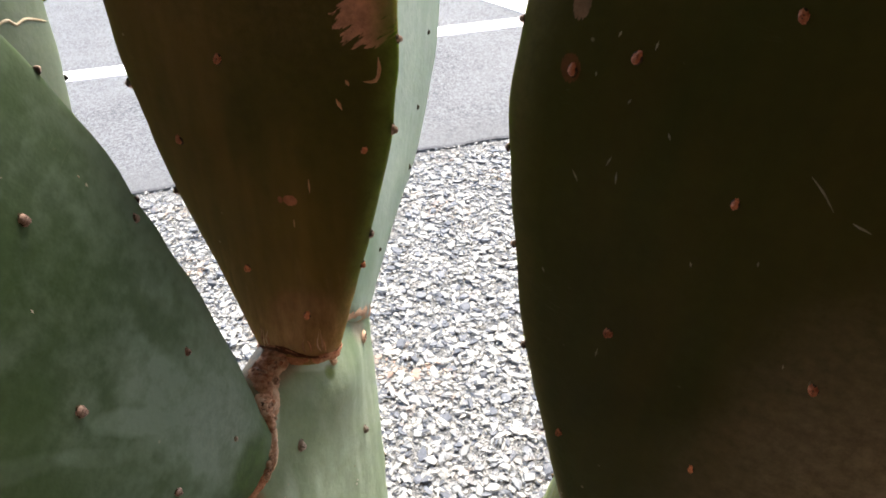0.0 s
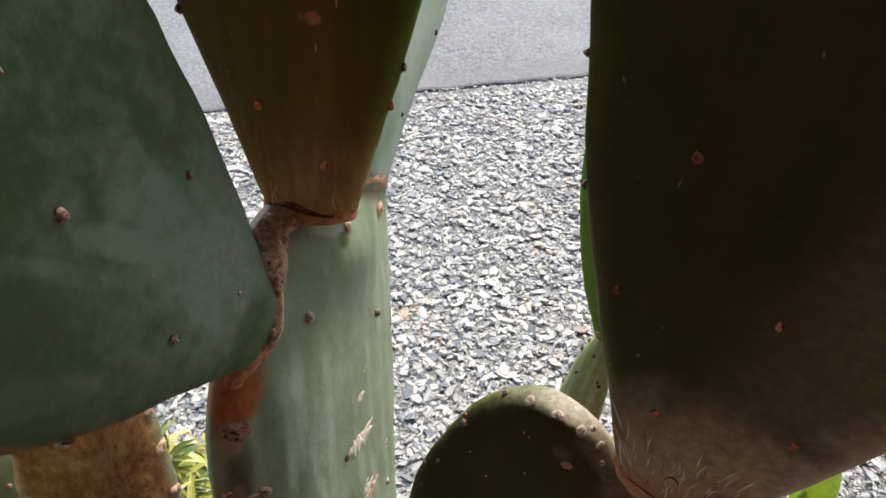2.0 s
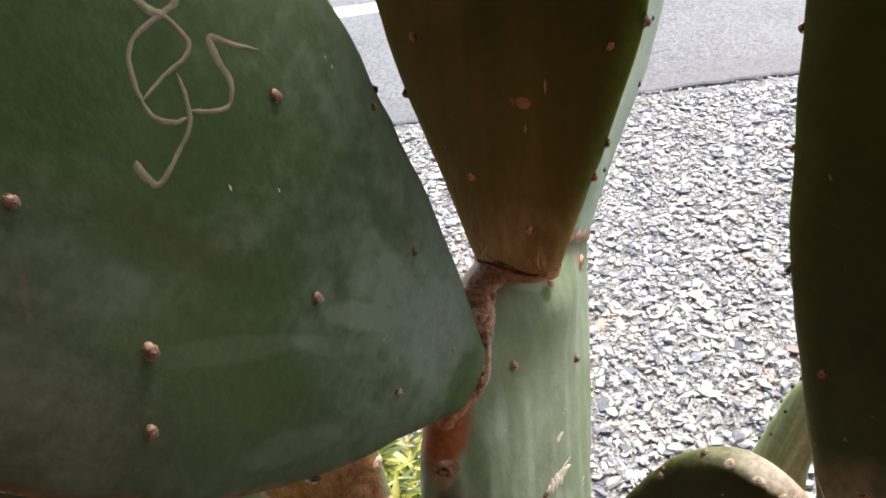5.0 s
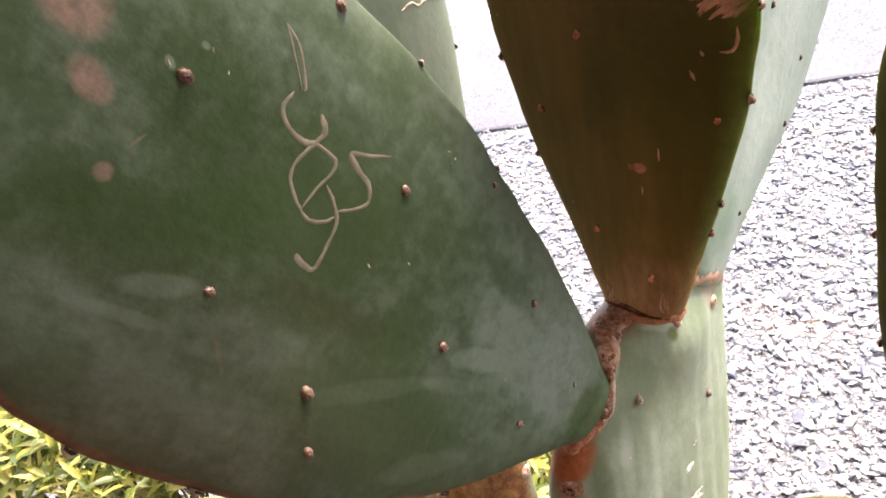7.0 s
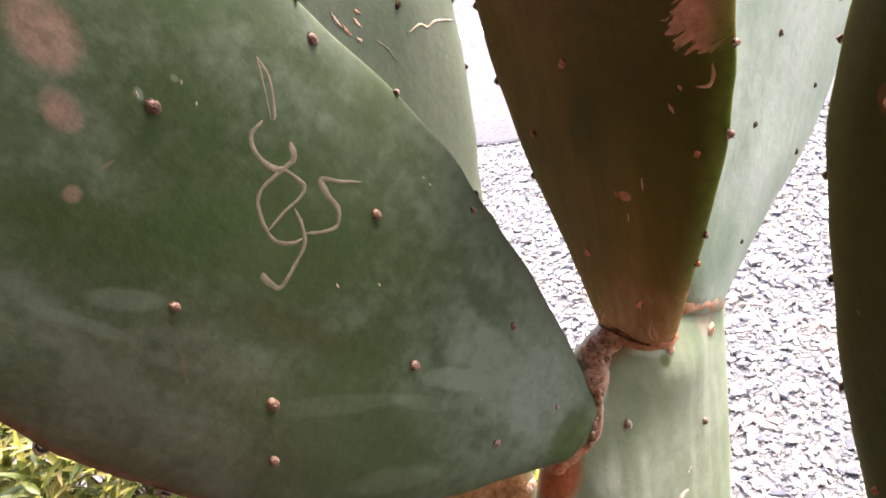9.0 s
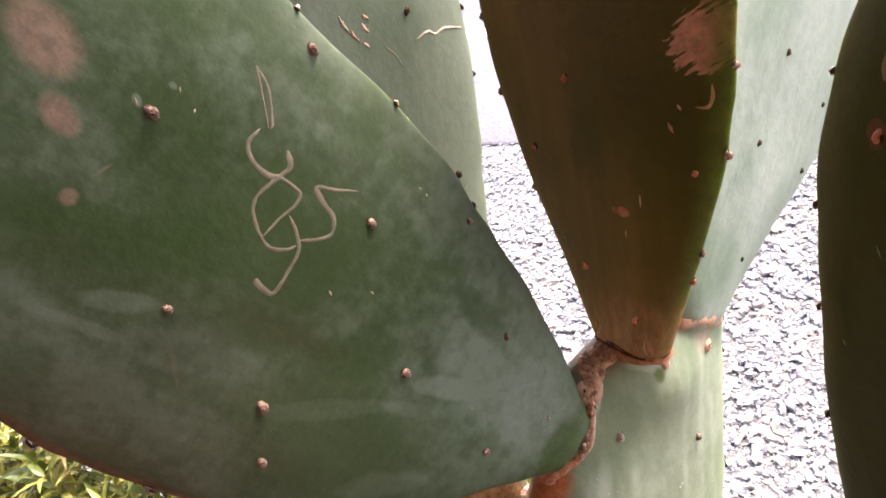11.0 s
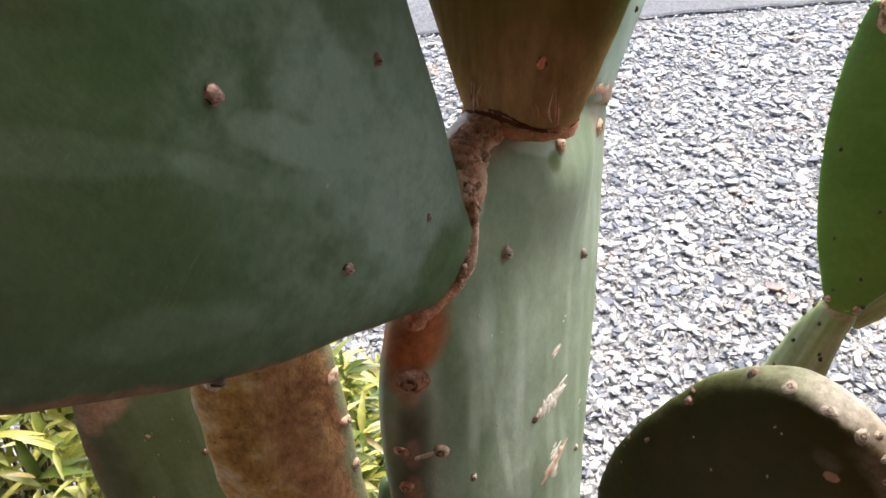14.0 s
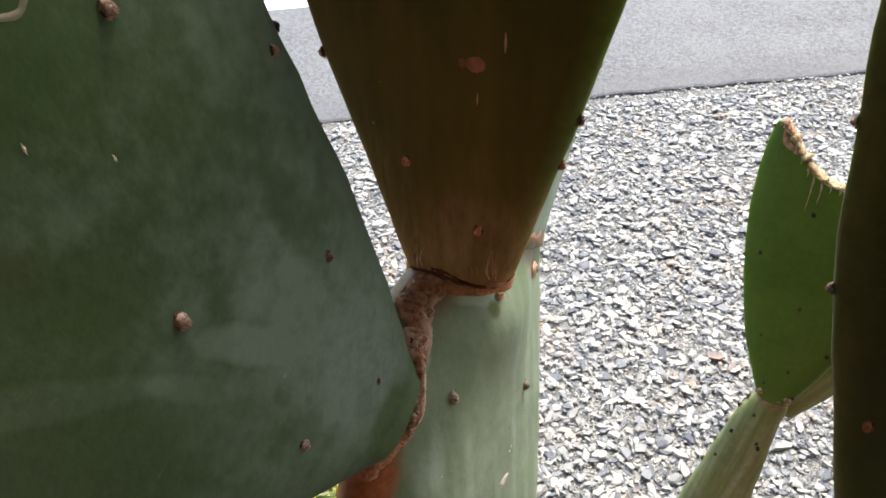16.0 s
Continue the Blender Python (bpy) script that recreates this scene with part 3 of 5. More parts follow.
        top = len(verts) - 1
        for k in range(R):
            faces.append(((self.ROWS - 1) * R + k, (self.ROWS - 1) * R + (k + 1) % R, top))
        # close the base with a shallow dome
        verts.append(Vector((self.section(0)[0], 0, -0.004)))
        for k in range(R):
            faces.append((k, len(verts) - 1, (k + 1) % R))
        me = mesh_of(name, verts, faces, material)
        across += [0.0] * (len(verts) - len(across))
        me.attributes.new("across", "FLOAT", "POINT").data.foreach_set("value", across)
        # how far each place lies inside the outline, across the face
        flat = np.array([(v.x, v.z) for v in verts])
        line = flat[[i * R + k for i in range(self.ROWS) for k in (0, R // 2)] + [top]]
        inset = np.sqrt(((flat[:, None, :] - line[None, :, :]) ** 2).sum(2)).min(1)
        me.attributes.new("inset", "FLOAT", "POINT").data.foreach_set("value", inset)
        return me


def make_pad(plant, pad, material, label, name="pad"):
    ob = put(name, pad.mesh(name, material), plant, plant.matrix_basis.inverted() @ pad.m, label)
    return ob


def facing(p, n, spin=0.0, scale=1.0):
    return Matrix.Translation(p) @ n.to_track_quat("Z", "Y").to_matrix().to_4x4() @ Matrix.Rotation(spin, 4, "Z") @ Matrix.Diagonal((scale, scale, scale, 1))


def areole_mesh(name, material, radius=0.0017, height=0.0015, seed=0, rim=True):
    """A felted cushion with a low rim and a sunken, tufted middle."""
    rnd = random.Random(seed)
    rings = ((1.45, -0.3), (1.05, 0.35), (0.75, 1.0), (0.45, 0.75), (0.22, 1.15)) if rim else ((1.3, -0.3), (0.95, 0.5), (0.6, 1.0))
    verts, faces, R = [], [], 9
    for r, h in rings:
        for k in range(R):
            f = 2 * math.pi * k / R
            w = 1 + rnd.uniform(-0.16, 0.16)
            verts.append((math.cos(f) * r * radius * w, math.sin(f) * r * radius * w * 1.4, h * height * (1 + rnd.uniform(-0.15, 0.15))))
    for i in range(len(rings) - 1):
        for k in range(R):
            faces.append((i * R + k, i * R + (k + 1) % R, (i + 1) * R + (k + 1) % R, (i + 1) * R + k))
    verts.append((0, 0, rings[-1][1] * height * 1.05))
    for k in range(R):
        faces.append(((len(rings) - 1) * R + k, (len(rings) - 1) * R + (k + 1) % R, len(verts) - 1))
    me = mesh_of(name, verts, faces, material)
    # dark felt round the foot, and here and there in the middle
    me.materials.append(AREOLE_DARK)
    me.polygons.foreach_set("material_index", [1 if material in (AREOLE, AREOLE_RED, AREOLE_PALE) and (i < R and rnd.random() < 0.6 or 3 * R <= i and rnd.random() < 0.3) else 0 for i in range(len(faces))])
    return me


SCAB = plain("areole_scab", (0.20, 0.12, 0.09), (0.42, 0.30, 0.23), 400, 0.95, 0.5, 0.0006)
AREOLES = {key: [areole_mesh("areole", mat, 0.0015, 0.0015, i, i % 3 != 2) for i in range(4)] for key, mat in (("tan", AREOLE), ("red", AREOLE_RED), ("scab", SCAB), ("pale", AREOLE_PALE), ("dark", AREOLE_DARK))}


def add_areoles(ob, pad, spots, kind="tan", scale=1.0, seed=0, side=-1):
    rnd = random.Random(seed)
    for h, v in spots:
        p, n = pad.on(h, v, 0.0, side)
        put("areole", rnd.choice(AREOLES[kind]), ob, facing(p, n, rnd.uniform(-0.5, 0.5), scale * rnd.uniform(0.8, 1.2)))


def rim_areoles(ob, pad, sides, kind="dark", scale=0.8, seed=0, first=0.18, last=0.9, step=0.085):
    """Areoles set along the edge of a joint."""
    rnd = random.Random(seed)
    for side in sides:
        q = first + rnd.uniform(0, 0.05)
        while q < last:
            p = pad.point(q, side * 0.997, -1)
            before, after = pad.point(q - 0.01, side * 0.997, -1), pad.point(q + 0.01, side * 0.997, -1)
            t = (after - before).normalized()
            n = Vector((t.z, 0, -t.x)) * side
            put("areole", rnd.choice(AREOLES[kind]), ob, facing(p + n * 0.0003, n.normalized(), rnd.uniform(0, 3), scale * rnd.uniform(0.8, 1.2)))
            q += step * rnd.uniform(0.8, 1.2)


def ribbon_mesh(name, pad, path, width, material, height=0.0005, seed=0, ragged=0.25, side=-1, per=8):
    """A raised, uneven band of dried skin that follows a path of plane mm on the face of a pad."""
    rnd = random.Random(seed)
    pts = catmull(path, per)
    wide = width if isinstance(width, (list, tuple)) else (width,)
    w_at = np.interp(np.linspace(0, 1, len(pts)), np.linspace(0, 1, len(wide)), wide) if len(wide) > 1 else np.full(len(pts), wide[0])
    verts, faces = [], []
    cols = (-1.0, -0.65, 0.0, 0.65, 1.0)
    for i, p in enumerate(pts):
        d = pts[min(i + 1, len(pts) - 1)] - pts[max(i - 1, 0)]
        d = d / max(np.linalg.norm(d), 1e-6)
        s = np.array((d[1], -d[0]))
        end = min(1.0, 0.35 + 0.65 * min(i, len(pts) - 1 - i) / 3)
        j1, j2 = [1 + ragged * (0.35 * rnd.uniform(-1, 1) + 1.5 * noise.noise(Vector((i * 3.2 / per, seed * 5.7 + 0.3, k * 9.1)))) for k in (0, 1)]
        for c in cols:
            k = w_at[i] * end * (j1 if c > 0 else j2)
            q = p + s * c * k
            lift = (-0.0006 if height > 0.0001 else -0.00008) if abs(c) == 1 else height * ((0.55 + rnd.uniform(-0.2, 0.2)) if c else (1.0 + rnd.uniform(-0.35, 0.35)))
            verts.append(pad.on(q[0], q[1], lift, side)[0])
    for i in range(len(pts) - 1):
        for c in range(4):
            a = i * 5 + c
            faces.append((a, a + 1, a + 6, a + 5))
    return mesh_of(name, verts, faces, material)


def collar_mesh(name, pad, at, bulge, height, material, seed=0, scale=1.02):
    """A ragged ring of cork round the foot of a joint."""
    rnd = random.Random(seed)
    R, verts, faces = 72, [], []
    prof = ((-1.0, 0.0), (-0.6, 0.8), (0.0, 1.0), (0.55, 0.75), (1.0, 0.0))
    xc, hw, h = pad.section(max(at, 0.0))
    z0 = pad.length * (2 * at - at * at)
    for k in range(R):
        f = 2 * math.pi * k / R
        wave = 0.0012 * math.sin(2 * f + seed) + 0.0012 * noise.noise(Vector((math.cos(f) * 4, math.sin(f) * 4, seed * 2.3)))
        for dz, out in prof:
            o = bulge * out * (0.85 + 0.7 * noise.noise(Vector((math.cos(f) * 5, math.sin(f) * 5, dz * 1.5 + seed))) + rnd.uniform(-0.15, 0.15)) - 0.0008
            u, s = math.cos(f), math.sin(f)
            x = xc + (hw * scale + o) * u
            y = (h * scale + o) * math.copysign(abs(s) ** 0.8, s)
            verts.append((x, y, z0 + dz * height + wave))
    P = len(prof)
    for k in range(R):
        for j in range(P - 1):
            a, b = k * P + j, ((k + 1) % R) * P + j
            faces.append((a, b, b + 1, a + 1))
    return mesh_of(name, verts, faces, material)


def knob_mesh(name, material, radius, height, seed, groove=0.6):
    """A corky knot with a ringed, sunken middle."""
    rnd = random.Random(seed)
    rings = ((1.8, -0.35), (1.4, 0.2), (1.05, 0.6), (0.8, 0.78), (0.62, 0.66), (0.42, 0.95), (0.2, 1.05))
    verts, faces, R = [], [], 14
    lobes = [rnd.uniform(0.8, 1.2) for _ in range(R)]
    for r, h in rings:
        for k in range(R):
            f = 2 * math.pi * k / R
            w = (lobes[k] + lobes[k - 1]) / 2 * (1 + rnd.uniform(-0.06, 0.06))
            verts.append((math.cos(f) * r * radius * w * 0.9, math.sin(f) * r * radius * w * 1.1, h * height * (1 + rnd.uniform(-0.15, 0.15))))
    for i in range(len(rings) - 1):
        for k in range(R):
            faces.append((i * R + k, i * R + (k + 1) % R, (i + 1) * R + (k + 1) % R, (i + 1) * R + k))
    faces.append(tuple((len(rings) - 1) * R + k for k in range(R)))
    me = mesh_of(name, verts, faces, material)
    # the dark groove round the middle, broken here and there
    me.materials.append(KNOT)
    me.polygons.foreach_set("material_index", [1 if 3 * R <= i < 5 * R and rnd.random() < groove else 0 for i in range(len(faces))])
    return me


def stack(plant, top, lean, count, material, thick=24.0, seed=0):
    """Older joints that carry a plant, from the ground up to the place top."""
    rnd = random.Random(seed)
    foot = plant.matrix_basis.translation
    rise = (Vector(top) - foot) / count
    for i in range(count):
        a = foot + rise * i
        turn = rnd.uniform(-0.9, 0.9) + lean
        n = Vector((math.sin(turn), -math.cos(turn), 0)).normalized()
        long = rise.length * 1000 + 14
        body = Pad(a, n, (0, -8), (0, long - 8), (24, 40, 48, 50, 48, 44, 38, 31, 24, 12, 0), (24, 40, 48, 50, 48, 44, 38, 31, 24, 12, 0), thick + 6, seed + i)
        body.RING, body.ROWS = 28, 24
        upright = rise.normalized().to_track_quat("Z", "Y").to_matrix().to_4x4()
        body.m = Matrix.Translation(body.m.translation) @ upright @ Matrix.Rotation(turn, 4, "Z")
        make_pad(plant, body, material, "old corky trunk joint" if i == 0 else "")


# ---- ground and road ----
def ground_material():
    """Crushed stone, trodden into grey soil: cells of many greys with dark joints."""
    n = Nodes("stony_soil")
    cells = n.add("TexVoronoi", Vector=n.coord, Scale=62.0, Randomness=1.0)
    grey = n.add("SeparateXYZ", Vector=cells.outputs["Color"]).outputs[0]
    col = n.ramp(grey, [(0.0, (0.15, 0.155, 0.165)), (0.3, (0.25, 0.252, 0.255)), (0.6, (0.34, 0.335, 0.325)), (1.0, (0.45, 0.44, 0.42))])
    joint = n.ramp(cells.outputs["Distance"], [(0.45, 0.0), (0.75, 0.8)])
    col = n.mix(joint, col, (0.20, 0.195, 0.18))
    col = n.mix(1.0, col, n.ramp(n.noise(1.1, 5, 0.6), [(0.3, 0.8), (0.7, 1.1)]), "MULTIPLY")
    return n.finish(col, 0.95, ((joint, 0.8, 0.008), (n.noise(120, 6, 0.7), 0.6, 0.006)))


def asphalt_material():
    n = Nodes("asphalt")
    grain = n.math("ADD", n.math("MULTIPLY", n.noise(190, 3, 0.75), 0.5), n.math("MULTIPLY", n.noise(62, 3, 0.8), 0.5))
    big = n.noise(1.7, 5, 0.6)
    col = n.mix(n.ramp(grain, [(0.42, 0.0), (0.58, 1.0)]), (0.022, 0.023, 0.027), (0.150, 0.153, 0.166))
    col = n.mix(n.ramp(big, [(0.35, 0.0), (0.7, 0.45)]), col, (0.152, 0.154, 0.164))
    sep = n.add("SeparateXYZ", Vector=n.coord)
    verge = n.math("ADD", sep.outputs[1], n.math("MULTIPLY", n.math("SUBTRACT", n.noise(5, 4), 0.5), 0.14))
    col = n.mix(n.math("MULTIPLY", n.step(verge, 3.60, 3.28), 0.5), col, (0.075, 0.075, 0.08))
    return n.finish(col, 0.85, ((grain, 0.6, 0.006),))


def paint_material():
    n = Nodes("road_paint")
    worn = n.ramp(n.noise(150, 4, 0.7), [(0.28, 0.0), (0.4, 1.0)])
    col = n.mix(worn, (0.25, 0.25, 0.26), (0.8, 0.8, 0.79))
    return n.finish(col, 0.7, ((n.noise(260, 4), 0.4, 0.003),))


SOIL, ASPHALT, PAINT = ground_material(), asphalt_material(), paint_material()
ROAD_EDGE = 3.24


def slab(name, x0, x1, y0, y1, z0, z1, material, label, ragged=0.0, cuts=0):
    """A flat body with a ragged near edge."""
    rnd = random.Random(5)
    xs = np.linspace(x0, x1, cuts + 2)
    verts, faces = [], []
    for x in xs:
        w = rnd.uniform(-ragged, ragged)
        verts += [(x, y0 + w, z0), (x, y0 + w, z1 - 0.006), (x, y0 + w + 0.012, z1), (x, y1, z1), (x, y1, z0)]
    for i in range(len(xs) - 1):
        a, b = i * 5, i * 5 + 5
        for k in range(5):
            faces.append((a + k, a + (k + 1) % 5, b + (k + 1) % 5, b + k))
    faces += [(0, 1, 2, 3, 4), tuple(len(verts) - 1 - k for k in range(5))]
    me = mesh_of(name, verts, faces, material, False)
    bm = bmesh.new()
    bm.from_mesh(me)
    bmesh.ops.recalc_face_normals(bm, faces=bm.faces)
    bm.to_mesh(me)
    bm.free()
    return tagged(put(name, me), label, name, kind="structure")


tagged(put("ground", mesh_of("ground", [(-400, -400, -0.035), (400, -400, -0.035), (400, 400, -0.035), (-400, 400, -0.035)], [(0, 1, 2, 3)], SOIL, False)), "grey stony soil under the gravel", "ground", kind="structure")
slab("road", -60, 60, ROAD_EDGE, 11.5, -0.034, -0.006, ASPHALT, "weathered grey asphalt road with a rough edge", 0.012, 1500)


def grit_material():
    """Fine crushed stone between the larger pieces."""
    n = Nodes("grit")
    cells = n.add("TexVoronoi", Vector=n.coord, Scale=230.0)
    grey = n.add("SeparateXYZ", Vector=cells.outputs["Color"]).outputs[0]
    col = n.ramp(grey, [(0.0, (0.055, 0.056, 0.060)), (0.35, (0.11, 0.11, 0.11)), (0.7, (0.18, 0.177, 0.17)), (1.0, (0.30, 0.292, 0.275))])
    col = n.mix(1.0, col, n.ramp(n.noise(9, 5, 0.6), [(0.3, 0.82), (0.7, 1.1)]), "MULTIPLY")
    return n.finish(col, 0.95, ((cells.outputs["Distance"], 0.5, 0.003),))


slab("verge", -60, 60, 0.45, ROAD_EDGE - 0.008, -0.034, -0.0222, grit_material(), "fine grey stone grit between the gravel", 0.004, 200)
slab("road_line", -60, 60, 4.78, 4.95, -0.0055, -0.0015, PAINT, "worn white painted line on the asphalt")


def marking():
    """A slanting painted stripe that leaves the edge line."""
    a, b, w = Vector((1.95, 4.97)), Vector((1.30, 6.4)), 0.16
    d = (b - a).normalized()
    s = Vector((d.y, -d.x)) * w
    verts = [(*q, z) for z in (-0.0055, -0.0015) for q in (a - s, a + s, b + s, b - s)]
    faces = [(3, 2, 1, 0), (4, 5, 6, 7), (0, 1, 5, 4), (1, 2, 6, 5), (2, 3, 7, 6), (3, 0, 4, 7)]
    tagged(put("road_marking", mesh_of("road_marking", verts, faces, PAINT, False)), "white painted slanting stripe on the asphalt", "road marking", kind="structure")


marking()


def gravel_mesh():
    """Flat broken stones, laid flat and tilted over one another in two layers, as one mesh."""
    rng = np.random.default_rng(3)
    n = 192000
    x, y = rng.uniform(-2.7, 3.7, n), rng.uniform(0.50, ROAD_EDGE + 0.015, n)
    # the stones lie where the verge widens away from the plants
    keep = (x > -0.55 - 0.62 * (y - 0.75)) & (x < 1.45 + 0.7 * (y - 0.55))
    # thinner where the verge is far from the plants
    keep |= rng.random(n) < 0.42 * np.clip(np.minimum(x + 2.7, 3.7 - x) / 1.3, 0, 1)
    x, y = x[keep], y[keep]
    n = len(x)
    size = np.clip(rng.lognormal(math.log(0.0078), 0.58, n), 0.003, 0.028)
    size = np.where(y > ROAD_EDGE - 0.08, size * 0.55, size)
    size = np.where(y > ROAD_EDGE - 0.01, size * 0.7, size)
    K = 6
    ang = np.linspace(0, 2 * math.pi, K, endpoint=False)[None, :] + rng.uniform(-0.33, 0.33, (n, K))
    rad = size[:, None] * rng.uniform(0.66, 1.2, (n, K))
    flat = rng.uniform(0.3, 0.7, n)[:, None]
    px, py = rad * np.cos(ang), rad * np.sin(ang) * flat
    tall = size * rng.uniform(0.12, 0.30, n)
    top = rng.uniform(0.8, 0.96, (n, 1))
    shift = rng.uniform(-0.2, 0.2, (n, 2)) * size[:, None]
    lower = np.stack([px * 1.04, py * 1.04, tall[:, None] * rng.uniform(-0.6, 0.1, (n, K))], 2)
    upper = np.stack([px * top + shift[:, :1], py * top + shift[:, 1:], tall[:, None] * rng.uniform(0.75, 1.05, (n, K))], 2)
    body = np.concatenate([lower, upper], 1)
    spin, tx, ty = rng.uniform(0, 6.283, n), rng.normal(0, 0.10, n), rng.normal(0, 0.10, n)
    c, s = np.cos(spin)[:, None], np.sin(spin)[:, None]
    bx, by, bz = body[..., 0] * c - body[..., 1] * s, body[..., 0] * s + body[..., 1] * c, body[..., 2]
    bz = bz + bx * np.tan(tx)[:, None] + by * np.tan(ty)[:, None]
    z = np.where(rng.random(n) < 0.5, rng.uniform(-0.03, -0.02, n), rng.uniform(-0.022, -0.009, n)) + 0.002
    verts = np.stack([bx + x[:, None], by + y[:, None], bz + z[:, None]], 2).reshape(-1, 3)
    base = (np.arange(n) * 2 * K)[:, None]
    k = np.arange(K)
    k2 = (k + 1) % K
    quads = np.stack([base + k, base + k2, base + K + k2, base + K + k], 2).reshape(-1, 4)
    caps = base + K + k[None, :]
    me = bpy.data.meshes.new("gravel")
    me.from_pydata(verts.tolist(), [], quads.tolist() + caps.tolist())
    me.materials.append(GRAVEL)
    me.update()
    return me


def gravel_material():
    n = Nodes("gravel")
    rnd = n.tree.nodes.new("ShaderNodeNewGeometry").outputs["Random Per Island"]
    tone = n.ramp(rnd, [(0.0, (0.075, 0.082, 0.10)), (0.16, (0.14, 0.148, 0.17)), (0.3, (0.21, 0.214, 0.22)), (0.52, (0.265, 0.264, 0.258)), (0.75, (0.325, 0.316, 0.298)), (0.9, (0.43, 0.42, 0.395)), (1.0, (0.50, 0.48, 0.44))])
    patch = n.ramp(n.noise(3.2, 3, 0.6), [(0.53, 0.0), (0.66, 1.0)])
    other = n.math("FRACT", n.math("MULTIPLY", rnd, 37.0))
    rust = n.math("MULTIPLY", patch, n.ramp(other, [(0.62, 0.0), (0.66, 0.75)]))
    tone = n.mix(rust, tone, n.mix(n.math("FRACT", n.math("MULTIPLY", rnd, 91.0)), (0.40, 0.35, 0.27), (0.36, 0.21, 0.13)))
    col = n.mix(1.0, tone, n.ramp(n.noise(130, 5, 0.7), [(0.3, 0.72), (0.7, 1.15)]), "MULTIPLY")
    return n.finish(col, 0.75, ((n.noise(220, 5, 0.7), 0.5, 0.003),))


GRAVEL = gravel_material()
tagged(put("gravel", gravel_mesh()), "loose grey and white crushed stone gravel beside the road", "gravel", kind="stuff")


# ---- unseen wall behind the camera and an eave added to shade the plants ----
def wall_material():
    n = Nodes("brown_wall")
    col = n.mix(n.noise(8, 6, 0.65), (0.10, 0.06, 0.032), (0.17, 0.10, 0.055))
    return n.finish(col, 0.85, ((n.noise(90, 5), 0.4, 0.004),))


WALL = wall_material()


def box(name, lo, hi, material, label, bevel=0.01):
    bm = bmesh.new()
    bmesh.ops.create_cube(bm, size=1.0)
    for v in bm.verts:
        v.co = Vector([lo[i] + (hi[i] - lo[i]) * (v.co[i] + 0.5) for i in range(3)])
    bmesh.ops.bevel(bm, geom=bm.edges[:], offset=bevel, segments=2, affect="EDGES")
    me = bpy.data.meshes.new(name)
    bm.to_mesh(me)
    bm.free()
    me.materials.append(material)
    return tagged(put(name, me), label, name.split("_")[0], kind="structure")


box("wall_south", (-5, -0.95, -0.04), (6.0, -0.75, 2.6), WALL, "plain brown house wall behind the cactus bed")
# unseen eave, its depth set to keep sun off the left pad
box("ceiling", (-5, -0.745, 2.30), (6.0, 0.42, 2.45), WALL, "brown underside of an unseen eave, added to shade the plants")


# ---- the main prickly pear ----
GROUP = "prickly pears in the roadside bed"
main = thing("prickly_pear", (-0.015, 0.19, -0.035), "tall spineless prickly pear with dark and pale blue-green pads", "cactus", GROUP)
trunk = Pad((-0.0234, 0.2238, 1.4324), (0.765, -0.629, 0.139), (-25, -230), (20, 70),
            (20.9, 29, 37, 44, 49, 53.5, 59, 62, 63.5, 64, 61.5, 57.5, 52.5, 48, 43, 38, 33, 25, 17, 11, 0),
            (19.8, 28, 34, 41, 46, 48, 50.5, 53.5, 56.5, 58, 59, 60, 61, 62, 62.5, 63, 63, 62, 60, 52, 0), 30, 1, lump=1.5, base_thick=1.0, swell=((34, 40, 18, 5), (-46, 24, 10, 2)), even=13)
trunk_ob = make_pad(main, trunk, SKIN_TRUNK, "pale green upright joint with pale streaks and a corky brown rim")
left_pad = Pad((-0.0764, 0.1573, 1.5884), (0.831, -0.552, 0.068), (70, -110), (-52, 150),
               (23, 62.0, 83, 89.2, 90.2, 82.5, 70.5, 57.4, 40, 21, 0), (8.4, 26.6, 37.2, 44.4, 45.2, 43.0, 37.0, 27.8, 19, 10, 0), 14, 2, lump=1.3)
left_ob = make_pad(main, left_pad, SKIN_SHADE, "dark blue-green pad with a waxy bloom and a pale winding scar")
mid_pad = Pad((0.0014, 0.2418, 1.5646), (-0.439, -0.897, 0.043), (-12, -68), (-8, 185),
              (16.2, 32.7, 44.7, 51.0, 50.1, 45.7, 38.0, 28.5, 19.8, 10, 0), (18.0, 33.1, 45.0, 51.2, 50.8, 46.7, 39.3, 29.9, 20.6, 10.5, 0), 17, 3, base_thick=1.25)
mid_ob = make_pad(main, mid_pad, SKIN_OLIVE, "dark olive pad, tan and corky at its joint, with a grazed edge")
back_pad = Pad((0.0639, 0.3649, 1.5430), (0.879, -0.475, 0.03), (-107, -57), (20, 130),
               (16.2, 46.9, 56.9, 59.0, 56.7, 49.4, 40.4, 28.9, 20, 11, 0), (15.3, 44.1, 78.3, 91.0, 100.6, 101.2, 95.2, 82, 60, 33, 0), 14, 4)
back_ob = make_pad(main, back_pad, SKIN_PALE, "pale grey-green pad, widening upwards")
stack(main, trunk.m.translation, 0.9, 4, SKIN_BARK, 26, 11)

